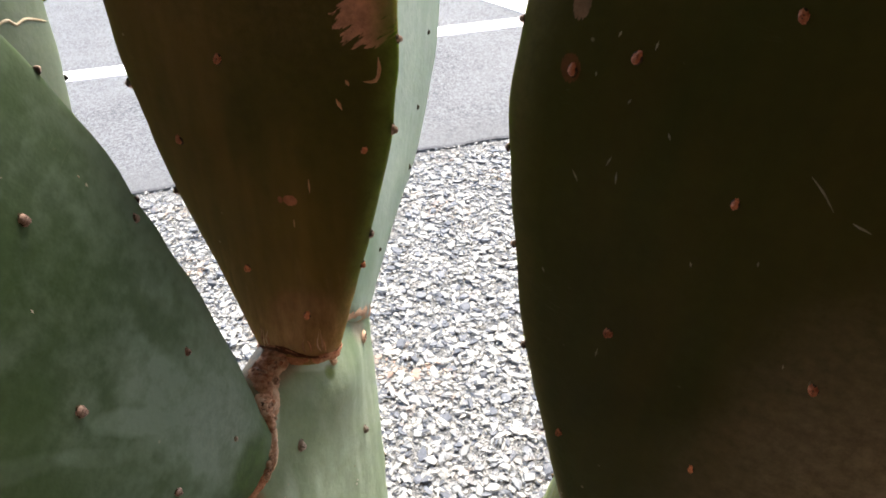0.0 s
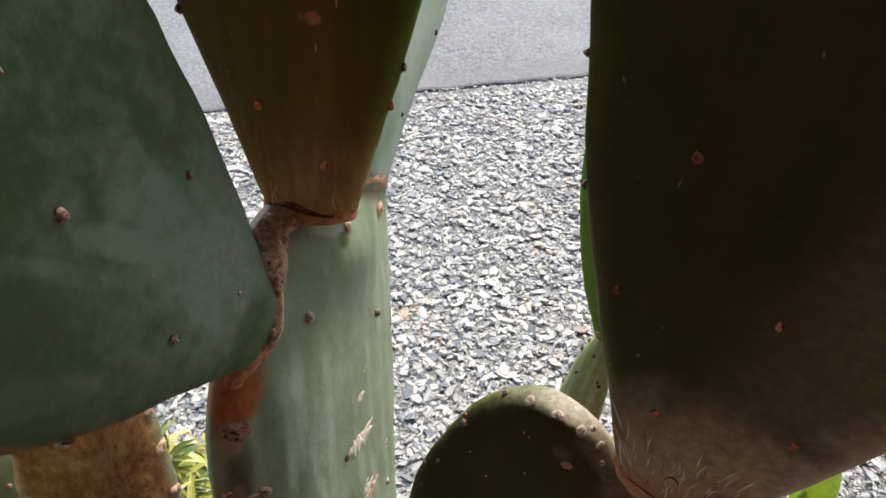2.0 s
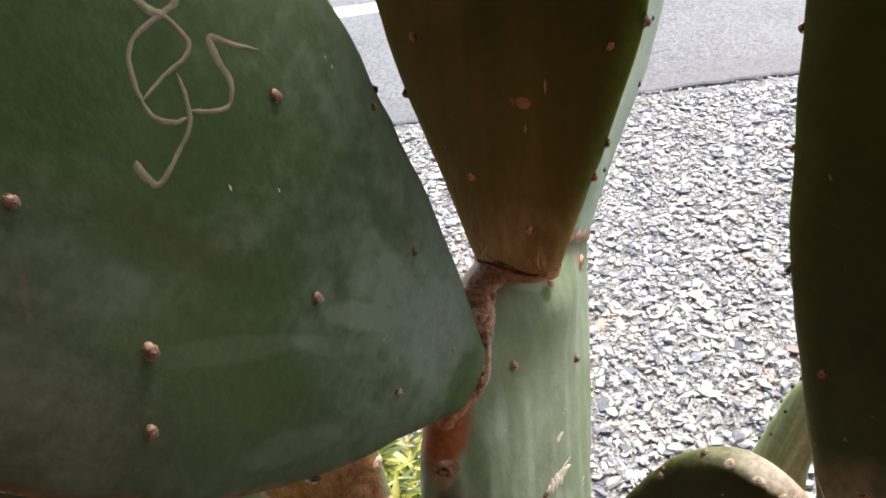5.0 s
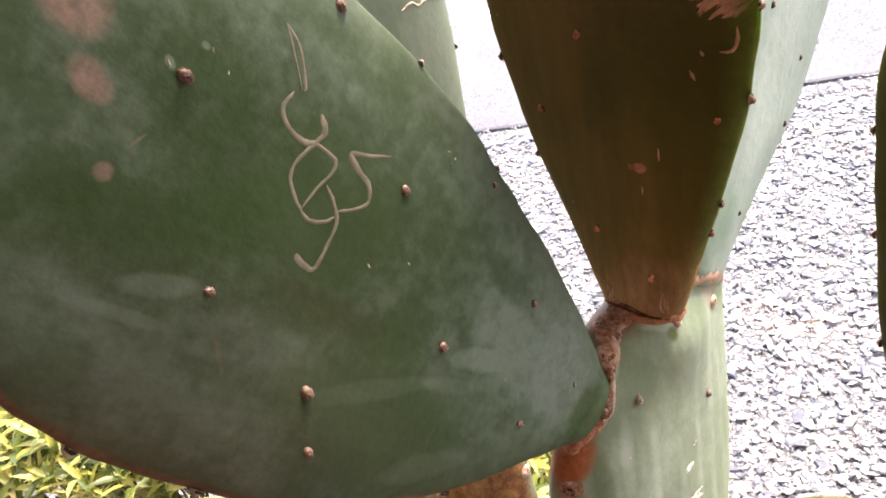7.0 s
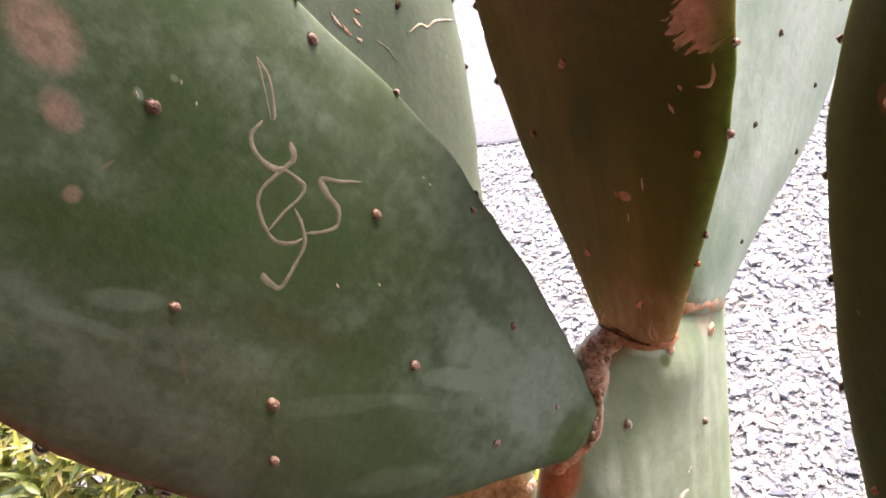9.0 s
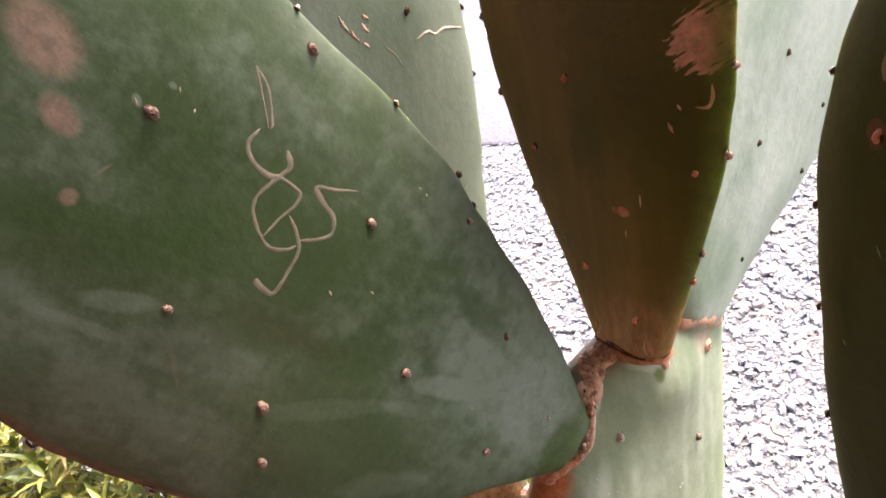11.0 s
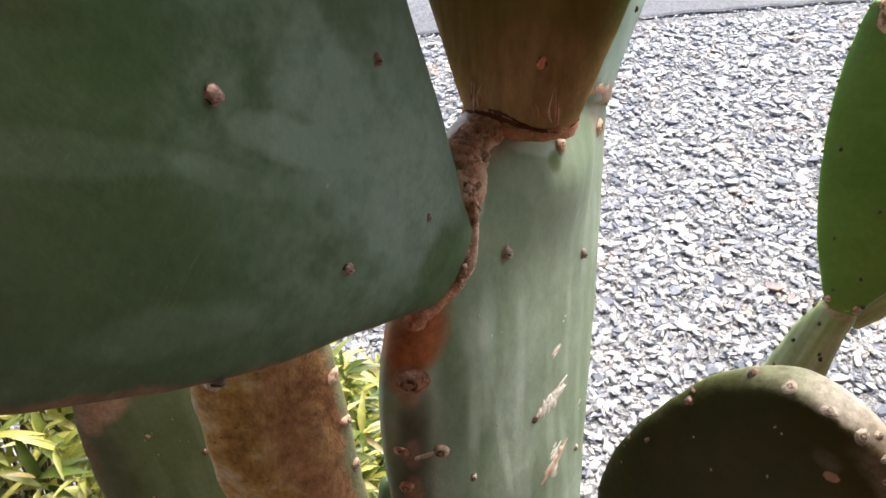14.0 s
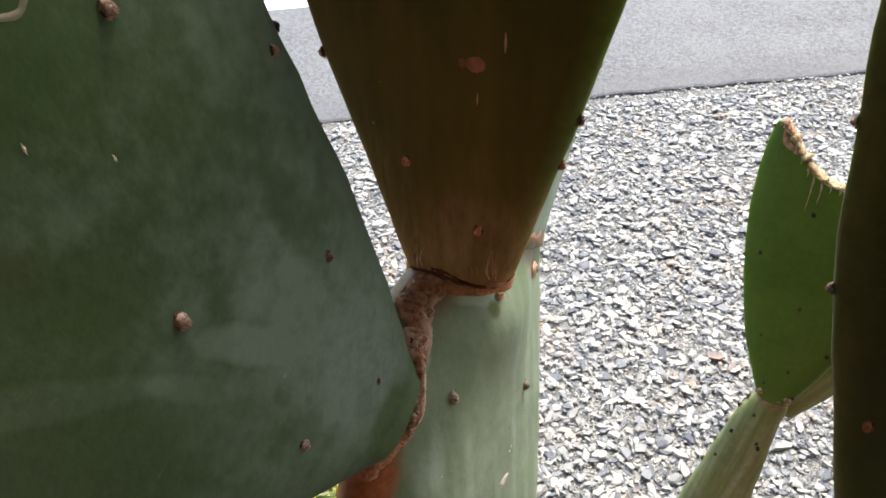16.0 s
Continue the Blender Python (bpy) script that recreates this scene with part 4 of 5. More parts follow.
add_areoles(left_ob, left_pad, [(-24.9, 86.3), (22.3, 81.8), (17.0, 28.6), (48.4, -40.5), (7.5, -25.8), (23.7, -79.1), (-45.8, 39.4), (51.2, 7.7)], "tan", 0.8, 1)
add_areoles(left_ob, left_pad, [(54.3, -87.5)], "pale", 0.5, 2)
add_areoles(left_ob, left_pad, [(-37.7, -4.7), (-46.1, -21.9)], "scab", 0.95, 22)
rim_areoles(left_ob, left_pad, (-1,), "pale", 0.85, 3, first=0.1, step=0.10)
rim_areoles(left_ob, left_pad, (1,), "tan", 0.6, 23, step=0.11)
add_areoles(mid_ob, mid_pad, [(-18.0, 58.6), (27.7, 28.0), (21.7, -22.2), (-22.9, -23.8), (-40.2, 27.8), (-0.7, -42.8)], "red", 0.72, 4)
put("spine", ribbon_mesh("spine", mid_pad, [(27.6, 27.0), (28.4, 28.2)], (0.35, 0.2), AREOLE_PALE, 0.0006, 77, 0.2), mid_ob)
rim_areoles(mid_ob, mid_pad, (-1, 1), "tan", 0.7, 5, first=0.12, step=0.095)
add_areoles(back_ob, back_pad, [(0, 0), (-58, 11), (-78, -38), (-30, 40), (-20, -25), (30, 30)], "dark", 0.6, 6)
rim_areoles(back_ob, back_pad, (1,), "dark", 0.45, 7, first=0.2)
add_areoles(trunk_ob, trunk, [(0.8, 31.3), (41.0, 1.0)], "pale", 1.15, 8)
add_areoles(trunk_ob, trunk, [(-34.8, -43), (22, -92)], "pale", 0.7, 28)
rim_areoles(trunk_ob, trunk, (1,), "pale", 0.8, 9, first=0.3)


def flecks(ob, pad, spots, material, size=0.8, seed=0):
    """Small dry flakes on the skin: places in plane mm and their lengths in mm."""
    rnd = random.Random(seed)
    for i, (h, v, l) in enumerate(spots):
        a = rnd.uniform(0.9, 2.2)
        d = Vector((math.cos(a), math.sin(a))) * l / 2
        put("fleck", ribbon_mesh("fleck", pad, [(h - d.x, v - d.y), (h, v), (h + d.x, v + d.y)], (0.2 * size, 0.45 * size, 0.2 * size), material, 0.00012, seed + i, 0.5, per=4), ob)


flecks(left_ob, left_pad, [(-26.9, 90.4, 2.2), (-16.1, 88.4, 1.4), (-15.3, 82.1, 1.0), (37.4, 28.9, 1.2), (38.7, 25.7, 1.2), (8, 8, 1.5), (-4, 16, 2.0)], SCURF, 1.0, 41)

# the winding scars on the left pad
def scar(path, wide, label=""):
    put("scar_trail", ribbon_mesh("scar_trail", left_pad, path, [w * 0.88 for w in wide], SCAR, 0.00009, len(path), 0.25), left_ob, None, label)


scar([(4.8, 85.2), (3.0, 78.1), (0.4, 69.0)], (0.5, 0.45, 0.4), "pale tan winding scar")
scar([(4.8, 85.2), (5.2, 78.4), (2.0, 69.8), (0.8, 68.9)], (0.5, 0.6, 0.6, 0.4))
scar([(-1.7, 70.1), (-6.6, 68.2), (-7.4, 62.7), (-5.5, 57.8), (-2.9, 55.7), (-0.9, 52.3), (0.5, 48.2), (-2.2, 46.1), (-7.5, 45.2), (-15.2, 42.9)], (0.6, 0.9, 1.2, 0.8, 0.8, 0.7, 0.5))
scar([(2.5, 61.2), (1.4, 56.8), (-2.9, 55.7), (-10.0, 54.5), (-13.6, 51.2), (-14.8, 45.5), (-14.3, 39.4), (-10.4, 35.9), (-7.0, 35.2)], (1.4, 1.0, 0.7, 0.8, 0.8, 0.7))
scar([(-5.0, 44.4), (-5.2, 39.4), (-7.0, 33.6), (-12.7, 29.5), (-19.2, 26.3), (-21.7, 30.7), (-21.8, 33.4)], (0.6, 0.8, 0.8, 0.9, 1.3, 1.3))
scar([(17.0, 39.8), (11, 43.6), (5.9, 47.2), (5.7, 42.2), (6.7, 36.7), (4.0, 32.5), (-0.7, 33.5), (-5.4, 36.0)], (0.5, 0.7, 1.4, 1.2, 0.8, 0.7, 0.7))

# grazes on the middle pad
put("graze", ribbon_mesh("graze", mid_pad, [(7.2, 11.8), (7.4, 17.2)], (0.3, 0.5, 0.3), SCRAPE, 0.0003, 2), mid_ob)
put("graze", ribbon_mesh("graze", mid_pad, [(34.8, 60.0), (34.6, 55), (33, 52.2), (29.6, 52.2)], (0.4, 0.8, 0.8, 0.4), SCRAPE, 0.0003, 3), mid_ob)
put("graze", ribbon_mesh("graze", mid_pad, [(20.3, 46.6), (21.9, 42.8)], (0.4, 0.9, 0.4), SCRAPE, 0.0003, 4), mid_ob)
put("graze", ribbon_mesh("graze", mid_pad, [(-0.4, -3), (-0.2, 0.5)], (0.25, 0.4, 0.2), SCRAPE, 0.0002, 7), mid_ob)
put("graze", ribbon_mesh("graze", mid_pad, [(25, 51), (24, 53)], (0.4, 0.8, 0.4), SCRAPE, 0.0003, 5), mid_ob)

# the joints: cracked cork
put("joint_collar", collar_mesh("joint_collar", mid_pad, 0.003, 0.0012, 0.0027, CORK_RED, 3), mid_ob, None, "cracked red-brown cork round the joint")
put("crack", ribbon_mesh("crack", mid_pad, [(-25, -63.4), (-20, -62.6), (-13, -61.5), (-4.5, -63.4), (4.3, -65.2)], (0.5, 1.5, 2.5, 1.0, 0.3), CRACK, 0.0006, 14, 0.4), mid_ob)
put("crack", ribbon_mesh("crack", mid_pad, [(-5, -63.2), (1, -64.6), (6, -64.9), (9, -63.5)], (0.5, 0.5, 0.35, 0.2), CRACK, 0.0004, 16, 0.4), mid_ob)
put("crack", ribbon_mesh("crack", mid_pad, [(-22, -60.6), (-17, -60.2), (-11, -60.8), (-7, -62)], (0.2, 0.6, 0.5, 0.2), CORK_RED, 0.0005, 15, 0.4), mid_ob)
rnd = random.Random(21)
for i in range(9):
    x = rnd.uniform(-24, 4)
    z = -62 + rnd.uniform(-0.5, 1.5)
    put("wrinkle", ribbon_mesh("wrinkle", mid_pad, [(x, z), (x + rnd.uniform(-1, 1), z + 4), (x + rnd.uniform(-1.5, 1.5), z + rnd.uniform(6, 12))], (0.45, 0.4, 0.12), rnd.choice((CORK, CORK_RED, ROSY)), 0.00012, i, 0.4, per=4), mid_ob)
put("joint_collar", collar_mesh("joint_collar", back_pad, 0.006, 0.0008, 0.0032, BUFF, 5), back_ob, None, "tan cork round the joint")
# cork and knots that run down the trunk below the joints
CRUMBS = [knob_mesh("cork_crumb", mat, 0.0008, 0.0008, 90 + i, 0.1) for i, mat in enumerate((KNOTTED, ROSY, KNOB, CORK_RED, CORK))]
put("cork_strip", ribbon_mesh("cork_strip", trunk, [(13, 65), (6, 65.5), (1.5, 62), (-1.5, 57), (-4.5, 51)], (2.0, 2.4, 3.6, 4.4, 2.4), ROSY, 0.0007, 17, 0.25), trunk_ob, None, "pale pinkish margin of the cork")
put("cork_strip", ribbon_mesh("cork_strip", trunk, [(15, 67.5), (8, 69.5), (2, 67.5), (-1, 63), (-4.5, 58), (-7, 51), (-9, 48)], (2.0, 3.6, 4.3, 3.9, 3.6, 2.6, 1.6), KNOTTED, 0.0022, 7, 0.3), trunk_ob, None, "knotted brown cork below the joint")
put("cork_strip", ribbon_mesh("cork_strip", trunk, [(-6, 51), (-8, 46.5), (-10.8, 40), (-14.2, 35), (-19.5, 32.2)], (1.8, 2.2, 2.2, 1.9, 0.8), ROSY, 0.0015, 11, 0.15), trunk_ob, None, "pale tan cork strip beside the joint")
put("cork_strip", ribbon_mesh("cork_strip", trunk, [(-15.5, 35.5), (-19, 32.8), (-24, 31.2), (-30.6, 30), (-37, 27.5)], (1.2, 2.2, 2.8, 3.6, 4.5), CORK_RED, 0.0010, 8, 0.25), trunk_ob, None, "red-brown cork under the joint of the next pad")
put("twig_scar", ribbon_mesh("twig_scar", trunk, [(-51, -17.6), (-48, -18.6), (-44, -19.8)], (1.0, 1.0, 1.3), CREAM, 0.0006, 9, 0.3), trunk_ob, None, "short bar of pale cork")
put("dry_graze", ribbon_mesh("dry_graze", trunk, [(20, -48.9), (14.5, -47.6), (9, -47.8), (4, -46.6), (0, -46)], (0.6, 3.4, 5.6, 4.6, 1.2), PALE_SCURF, 0.00025, 31, 0.6), trunk_ob, None, "pale cream dried graze")
put("dry_graze", ribbon_mesh("dry_graze", trunk, [(13, -45.2), (9, -44.8), (5.5, -44.2)], (0.4, 2.0, 0.8), PALE_SCURF, 0.0002, 32, 0.6), trunk_ob)
put("dry_graze", ribbon_mesh("dry_graze", trunk, [(19.8, -25.9), (17, -26.6), (13.9, -28.1)], (0.4, 2.0, 0.9), PALE_SCURF, 0.0002, 33, 0.6), trunk_ob)
put("dry_graze", ribbon_mesh("dry_graze", trunk, [(21, -44.6), (17.5, -44.8), (14, -44.4)], (0.2, 1.0, 0.3), PALE_SCURF, 0.0002, 35, 0.6), trunk_ob)
put("dry_graze", ribbon_mesh("dry_graze", trunk, [(16, -78), (9, -79.4), (2, -80.6), (-5, -83)], (0.4, 3.0, 4.2, 1.0), ROSY, 0.0002, 36, 0.6), trunk_ob)
put("dry_graze", ribbon_mesh("dry_graze", trunk, [(11, -73.5), (6, -74.6), (2, -75)], (0.3, 1.2, 0.4), PALE_SCURF, 0.0002, 37, 0.6), trunk_ob)
flecks(trunk_ob, trunk, [(-9.1, 5.7, 1.2), (-15.9, 18.0, 1.4), (39, -82, 2.0), (10.6, -78, 3.0), (2, -20, 1.0), (26, -8, 1.0), (-20, -30, 1.4)], SCURF, 0.9, 34)
# crumbs of cork along the joint
rnd = random.Random(18)
for h0, v0, h1, v1, wide, count in ((13, 67.5, 2, 67.5, 2.6, 16), (2, 67.5, -6, 54, 3.0, 20), (-5, 52, -18.5, 32.6, 1.4, 18)):
    for i in range(count):
        f = rnd.random()
        p, n = trunk.on(h0 + (h1 - h0) * f + rnd.uniform(-wide, wide), v0 + (v1 - v0) * f + rnd.uniform(-wide, wide) * 0.6, 0.0012 if wide > 1.5 else 0.0009)
        put("cork_crumb", rnd.choice(CRUMBS[1:3] if wide == 1.4 else CRUMBS), trunk_ob, facing(p, n, rnd.uniform(0, 6), rnd.uniform(0.5, 1.3)))
rnd = random.Random(12)
for h, v, spread, long, count in ((16.5, -27, 1.0, 3.4, 4), (10, -46.5, 2.2, 8.5, 10), (5, -80, 9, 5, 11), (24, -17, 0.6, 1.2, 2), (-12, 8, 0.4, 0.8, 1), (28, -70, 3, 2, 3)):
    for i in range(count):
        y = v + spread * (2 * i / max(count - 1, 1) - 1)
        x, r = h + rnd.uniform(-2, 2), long * rnd.uniform(0.45, 1.0) * (1 - 0.5 * abs(y - v) / spread)
        put("scurf_streak", ribbon_mesh("scurf_streak", trunk, [(x + r, y + 0.5), (x, y), (x - r, y + rnd.uniform(-0.5, 0.7))], (0.25, rnd.uniform(0.45, 0.95), 0.35), rnd.choice((PALE_SCURF, PALE_SCURF, SCURF)), 0.00015, i, 0.7), trunk_ob, None, "pale tan dried graze")
for i, (h, v, r, mat) in enumerate(((-5.6, 58.6, 0.0028, ROSY), (-0.5, 64.5, 0.0016, KNOB), (7, 69, 0.0022, KNOTTED), (12, 67.5, 0.0020, KNOTTED), (2, 68, 0.0017, KNOB), (-43.5, 11.1, 0.0029, CORK), (58.6, 43.5, 0.0017, ROSY), (-43.4, -19.9, 0.0019, CREAM), (-1.5, -46.2, 0.0011, KNOT), (31.6, 52.8, 0.0013, ROSY), (4, 63.5, 0.0012, KNOB), (-53.5, -12, 0.0013, CORK), (-56, -28, 0.0016, CORK_RED), (-57, -41, 0.0014, CORK), (-17, 34.6, 0.0010, CORK), (-9, 47.5, 0.0011, KNOB))):
    p, n = trunk.on(h, v, 0.0006)
    n = (n + Vector((-0.7, 0, 0))).normalized() if h < -40 else n
    put("knot", knob_mesh("knot", mat, r, r * 0.6, i), trunk_ob, facing(p, n, i), "ringed corky knot" if i == 5 else "")

slim_pad = Pad(Vector((-0.0234, 0.2238, 1.4324)) - Vector((0.765, -0.629, 0.139)) * 0.03, (0.765, -0.629, 0.139), (-63, -190), (-44, -66), (5, 7, 8, 8, 8, 7, 6, 5, 4, 2, 0), (5, 7, 8, 8, 8, 7, 6, 5, 4, 2, 0), 6, 61)
make_pad(main, slim_pad, SKIN_DULL, "slim dark green young pad")


# ---- the dark prickly pear beside it ----
dark = thing("prickly_pear", (0.075, 0.155, -0.035), "dark olive prickly pear with a broad shaded pad", "cactus", GROUP)
low_pad = Pad((0.0398, 0.1885, 1.4331), (-0.621, -0.781, 0.06), (22, -184), (27, 22),
              (20.2, 38.3, 48.4, 51.8, 48.2, 40.0, 32.9, 25.8, 17, 9, 0), (20.0, 38.3, 49.0, 52.5, 51.1, 47.5, 41.4, 33.2, 25, 14, 0), 20, 5)
low_ob = make_pad(dark, low_pad, SKIN_ROUND, "round-topped dark pad with a pale corky upper rim")
broad_pad = Pad((0.0880, 0.1387, 1.5554), (-0.705, -0.707, 0.058), (8, -104), (22, 160),
                (17, 35.6, 50.9, 58.9, 63.3, 61.1, 55.2, 44.2, 30.6, 16, 0), (17, 42.8, 59.9, 67.9, 69.1, 65.2, 58.4, 45.3, 30.1, 16, 0), 16, 6, base_thick=1.2)
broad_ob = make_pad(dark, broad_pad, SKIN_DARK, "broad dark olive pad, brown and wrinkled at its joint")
stack(dark, low_pad.m.translation, -0.7, 4, SKIN_BARK, 26, 23)
add_areoles(broad_ob, broad_pad, [(-9.6, 14.8), (-21.4, -31.3), (19.5, -21.5), (33.6, -56.9), (-2.1, -66.3), (15.4, 62.7), (-27.0, 85.8), (-11.6, 91.6), (42.1, 18.6), (50, 62), (20, 105)], "red", 0.68, 10)
rim_areoles(broad_ob, broad_pad, (-1, 1), "tan", 0.5, 11, step=0.1)
put("graze", ribbon_mesh("graze", broad_pad, [(29, 73), (32, 70), (35, 66)], (0.2, 0.3, 0.15), SCAR, 0.0001, 5), broad_ob)
put("graze", ribbon_mesh("graze", broad_pad, [(39, 64.5), (43, 63)], (0.25, 0.35, 0.25), SCAR, 0.0001, 6), broad_ob)
flecks(broad_ob, broad_pad, [(-16.2, 96.1, 1.5), (-20.9, 86.2, 1.2), (-11.9, 81.4, 1.6), (-1.6, 75.2, 1.8), (-15.2, 65.5, 3.0), (-12.9, 61.6, 3.2), (-23.8, 59.1, 3.2), (-12.2, 6.6, 3.5), (-31, 27.4, 1.6), (8.5, 44.2, 1.5), (23.2, 49.2, 1.5), (41, 20.2, 2.0), (34.3, 22.7, 1.4), (-7.5, 95, 2.2)], SCAR, 0.8, 51)
put("crack", ribbon_mesh("crack", broad_pad, [(-9, -99), (-2.1, -97.6), (5.6, -98.4), (12, -101)], (0.15, 0.35, 0.35, 0.15), CRACK, 0.0003, 52, 0.4), broad_ob)
put("crack", ribbon_mesh("crack", broad_pad, [(6.2, -88.6), (7.6, -86.9), (9.6, -87.2), (10.4, -88.8)], (0.12, 0.3, 0.12), CRACK, 0.0004, 53, 0.4), broad_ob)
put("joint_collar", collar_mesh("joint_collar", broad_pad, 0.008, 0.0016, 0.003, CORK_RED, 8), broad_ob, None, "cracked red-brown cork round the joint")
rnd = random.Random(77)
for i in range(64):
    # fine dry fibres that fan out from the joint
    x, z = rnd.uniform(-11, 29), rnd.uniform(-99, -80)
    lean, l = (x - 8) * 0.03 + rnd.uniform(-0.35, 0.35), rnd.uniform(3, 9)
    bend = rnd.uniform(-0.8, 0.8)
    put("wrinkle", ribbon_mesh("wrinkle", broad_pad, [(x, z), (x + lean * l * 0.5 + bend, z + l * 0.5), (x + lean * l, z + l)], (0.15, rnd.uniform(0.2, 0.36), 0.1), PALE_SCURF if i % 4 else CORK, 0.00022, i, 0.5, per=4), broad_ob)
add_areoles(low_ob, low_pad, [(-0.8, -3.8), (-10.3, -31.0), (10, -50), (45, -55)], "tan", 0.8, 12)
flecks(low_ob, low_pad, [(24.0, 8.5, 1.6), (27, -11.3, 1.8), (26.2, 7.4, 1.0), (12, -22, 1.4), (4, -14, 1.2)], SCURF, 1.0, 13)
for i, (h, v, r) in enumerate(((23.5, 21.0, 0.0017), (34.2, 20.2, 0.0017), (43.2, 16.6, 0.0019), (46.6, 16.4, 0.0012), (50.4, 12.0, 0.0014), (52.6, 5.5, 0.0010))):
    p, n = low_pad.on(h, v, 0.0003)
    put("knot", knob_mesh("knot", GREY_KNOT, r * 0.66, r * 0.4, 40 + i), low_ob, facing(p, n, i * 1.3), "ringed grey cork knot" if i == 0 else "")
for i, (q, side, r) in enumerate(((0.30, -1, 0.0011), (0.45, -1, 0.0012), (0.66, -1, 0.0012), (0.84, -1, 0.0014), (0.54, 1, 0.0014))):
    p = low_pad.point(q, side * 0.98, -1)
    t0, t1 = low_pad.point(q - 0.01, side * 0.98, -1), low_pad.point(q + 0.01, side * 0.98, -1)
    d = (t1 - t0).normalized()
    n = (Vector((d.z, 0, -d.x)) * side + Vector((0, -0.35, 0))).normalized()
    put("knot", knob_mesh("knot", GREY_KNOT if side > 0 else KNOT, r * 0.7, r * 0.6, 30 + i), low_ob, facing(p, n, i))


# ---- the young prickly pear further out ----
young = thing("prickly_pear", (0.20, 0.42, -0.035), "young bright green prickly pear with a torn top pad", "cactus", GROUP)
torn_pad = Pad((0.2105, 0.4179, 1.3035), (-0.634, -0.746, 0.203), (19, -79), (5, 140),
               (11, 27.4, 35.5, 39.7, 41.7, 41.5, 39.0, 35.0, 30, 22, 0), (11.0, 31.1, 40.7, 44.2, 43.6, 41.3, 38.0, 33, 28, 18, 0), 11, 7, lump=0.6)
torn_ob = make_pad(young, torn_pad, SKIN_YOUNG, "bright green young pad, its top torn off")


def tear(ob, pad, line):
    """Takes the tip off along a hollow line of places in the plane and lays a dry, frayed edge on the wound."""
    path = catmull([((Vector(p) - pad.base2).dot(pad.r2) / 1000, (Vector(p) - pad.base2).dot(pad.a2) / 1000) for p in line], 7)
    for v in ob.data.vertices:
        top = float(np.interp(v.co.x, path[:, 0], path[:, 1]))
        if v.co.z > top:
            v.co.z = top - 0.0008 * (1 + noise.noise(Vector((v.co.x * 300, v.co.y * 300, 1.7))))
    rnd = random.Random(9)
    verts, faces, R = [], [], 8
    for i, (x, z) in enumerate(path):
        d = path[min(i + 1, len(path) - 1)] - path[max(i - 1, 0)]
        d = Vector((d[0], 0, d[1])).normalized()
        up = Vector((-d.z, 0, d.x))
        for k in range(R):
            f = 2 * math.pi * k / R
            r = 0.0024 * (1 + 0.5 * noise.noise(Vector((i * 0.5, k * 0.8, 3.1)))) * (0.5 if i in (0, len(path) - 1) else 1.0)
            frill = 0.0022 * max(0.0, rnd.gauss(0, 0.7)) if k in (2, 5, 6) else 0.0
            verts.append(Vector((x, 0, z)) + up * (r * 0.8 * math.sin(f) + (frill if k == 2 else -frill)) + Vector((0, 1, 0)) * 2.1 * r * math.cos(f))
    for i in range(len(path) - 1):
        for k in range(R):
            faces.append((i * R + k, i * R + (k + 1) % R, (i + 1) * R + (k + 1) % R, (i + 1) * R + k))
    faces += [tuple(range(R)), tuple((len(path) - 1) * R + k for k in range(R))]
    edge = mesh_of("torn_edge", verts, faces, DRY)
    edge.materials.append(CORK)
    edge.polygons.foreach_set("material_index", [1 if i < 9 * R and rnd.random() < 0.75 else 0 for i in range(len(faces))])
    put("torn_edge", edge, ob, None, "dry frayed straw-coloured tear, brown at the tip")


tear(torn_ob, torn_pad, [(-25, 118), (-19.5, 113), (-14, 106), (-9, 100), (-2, 93), (6, 88.5), (13, 86), (22, 86), (33, 88)])
for i, (h, v, l) in enumerate(((1, 92, 26), (6.5, 89, 16), (11.5, 87, 6), (17, 86, 4), (-3.5, 94, 6), (24, 86, 5), (-9, 100, 5), (-14, 106, 6))):
    put("dry_streak", ribbon_mesh("dry_streak", torn_pad, [(h, v), (h + 0.8, v - l / 2), (h + 0.5, v - l)], (1.3, 0.55, 0.2), DRY, 0.0003, i), torn_ob)
put("dry_streak", ribbon_mesh("dry_streak", torn_pad, [(-23, 115), (-20, 106), (-15, 103), (-11, 100)], (1.2, 3.0, 2.2, 0.6), CORK, 0.0002, 33), torn_ob)
add_areoles(torn_ob, torn_pad, [(-16.5, 29.5), (17.2, -0.2), (-0.6, -29), (23, -49.6), (10.4, -65.3), (7.5, 65.5), (41.7, -28.6), (31, -70)], "dark", 0.62, 13)
rim_areoles(torn_ob, torn_pad, (-1,), "dark", 0.5, 14, last=0.7)
stem_pad = Pad((0.2140, 0.4230, 1.3030), (-0.634, -0.746, 0.203), (0, -240), (20, -74),
               (27, 28, 26, 23, 21.5, 20, 17, 14, 11, 7, 0), (26, 26, 21, 17, 15, 13, 12.5, 12, 10, 7, 0), 20, 8)
stem_ob = make_pad(young, stem_pad, SKIN_YOUNG_STEM, "pale green lower joint with a lit rim")
rim_areoles(stem_ob, stem_pad, (-1,), "dark", 0.9, 15, first=0.1, step=0.1)
add_areoles(stem_ob, stem_pad, [(11.3, -96.4), (0.1, -118.9), (-5.8, -146.5), (19.3, -119.9), (21, -124)], "dark", 0.8, 16)
side_pad = Pad((0.2190, 0.4290, 1.3030), (-0.55, -0.80, 0.2), (24, -98), (72, 2),
               (8, 11, 13, 14, 14, 13, 12, 10, 8, 4, 0), (9, 13, 15, 16, 16, 15, 13, 11, 8, 5, 0), 12, 9)
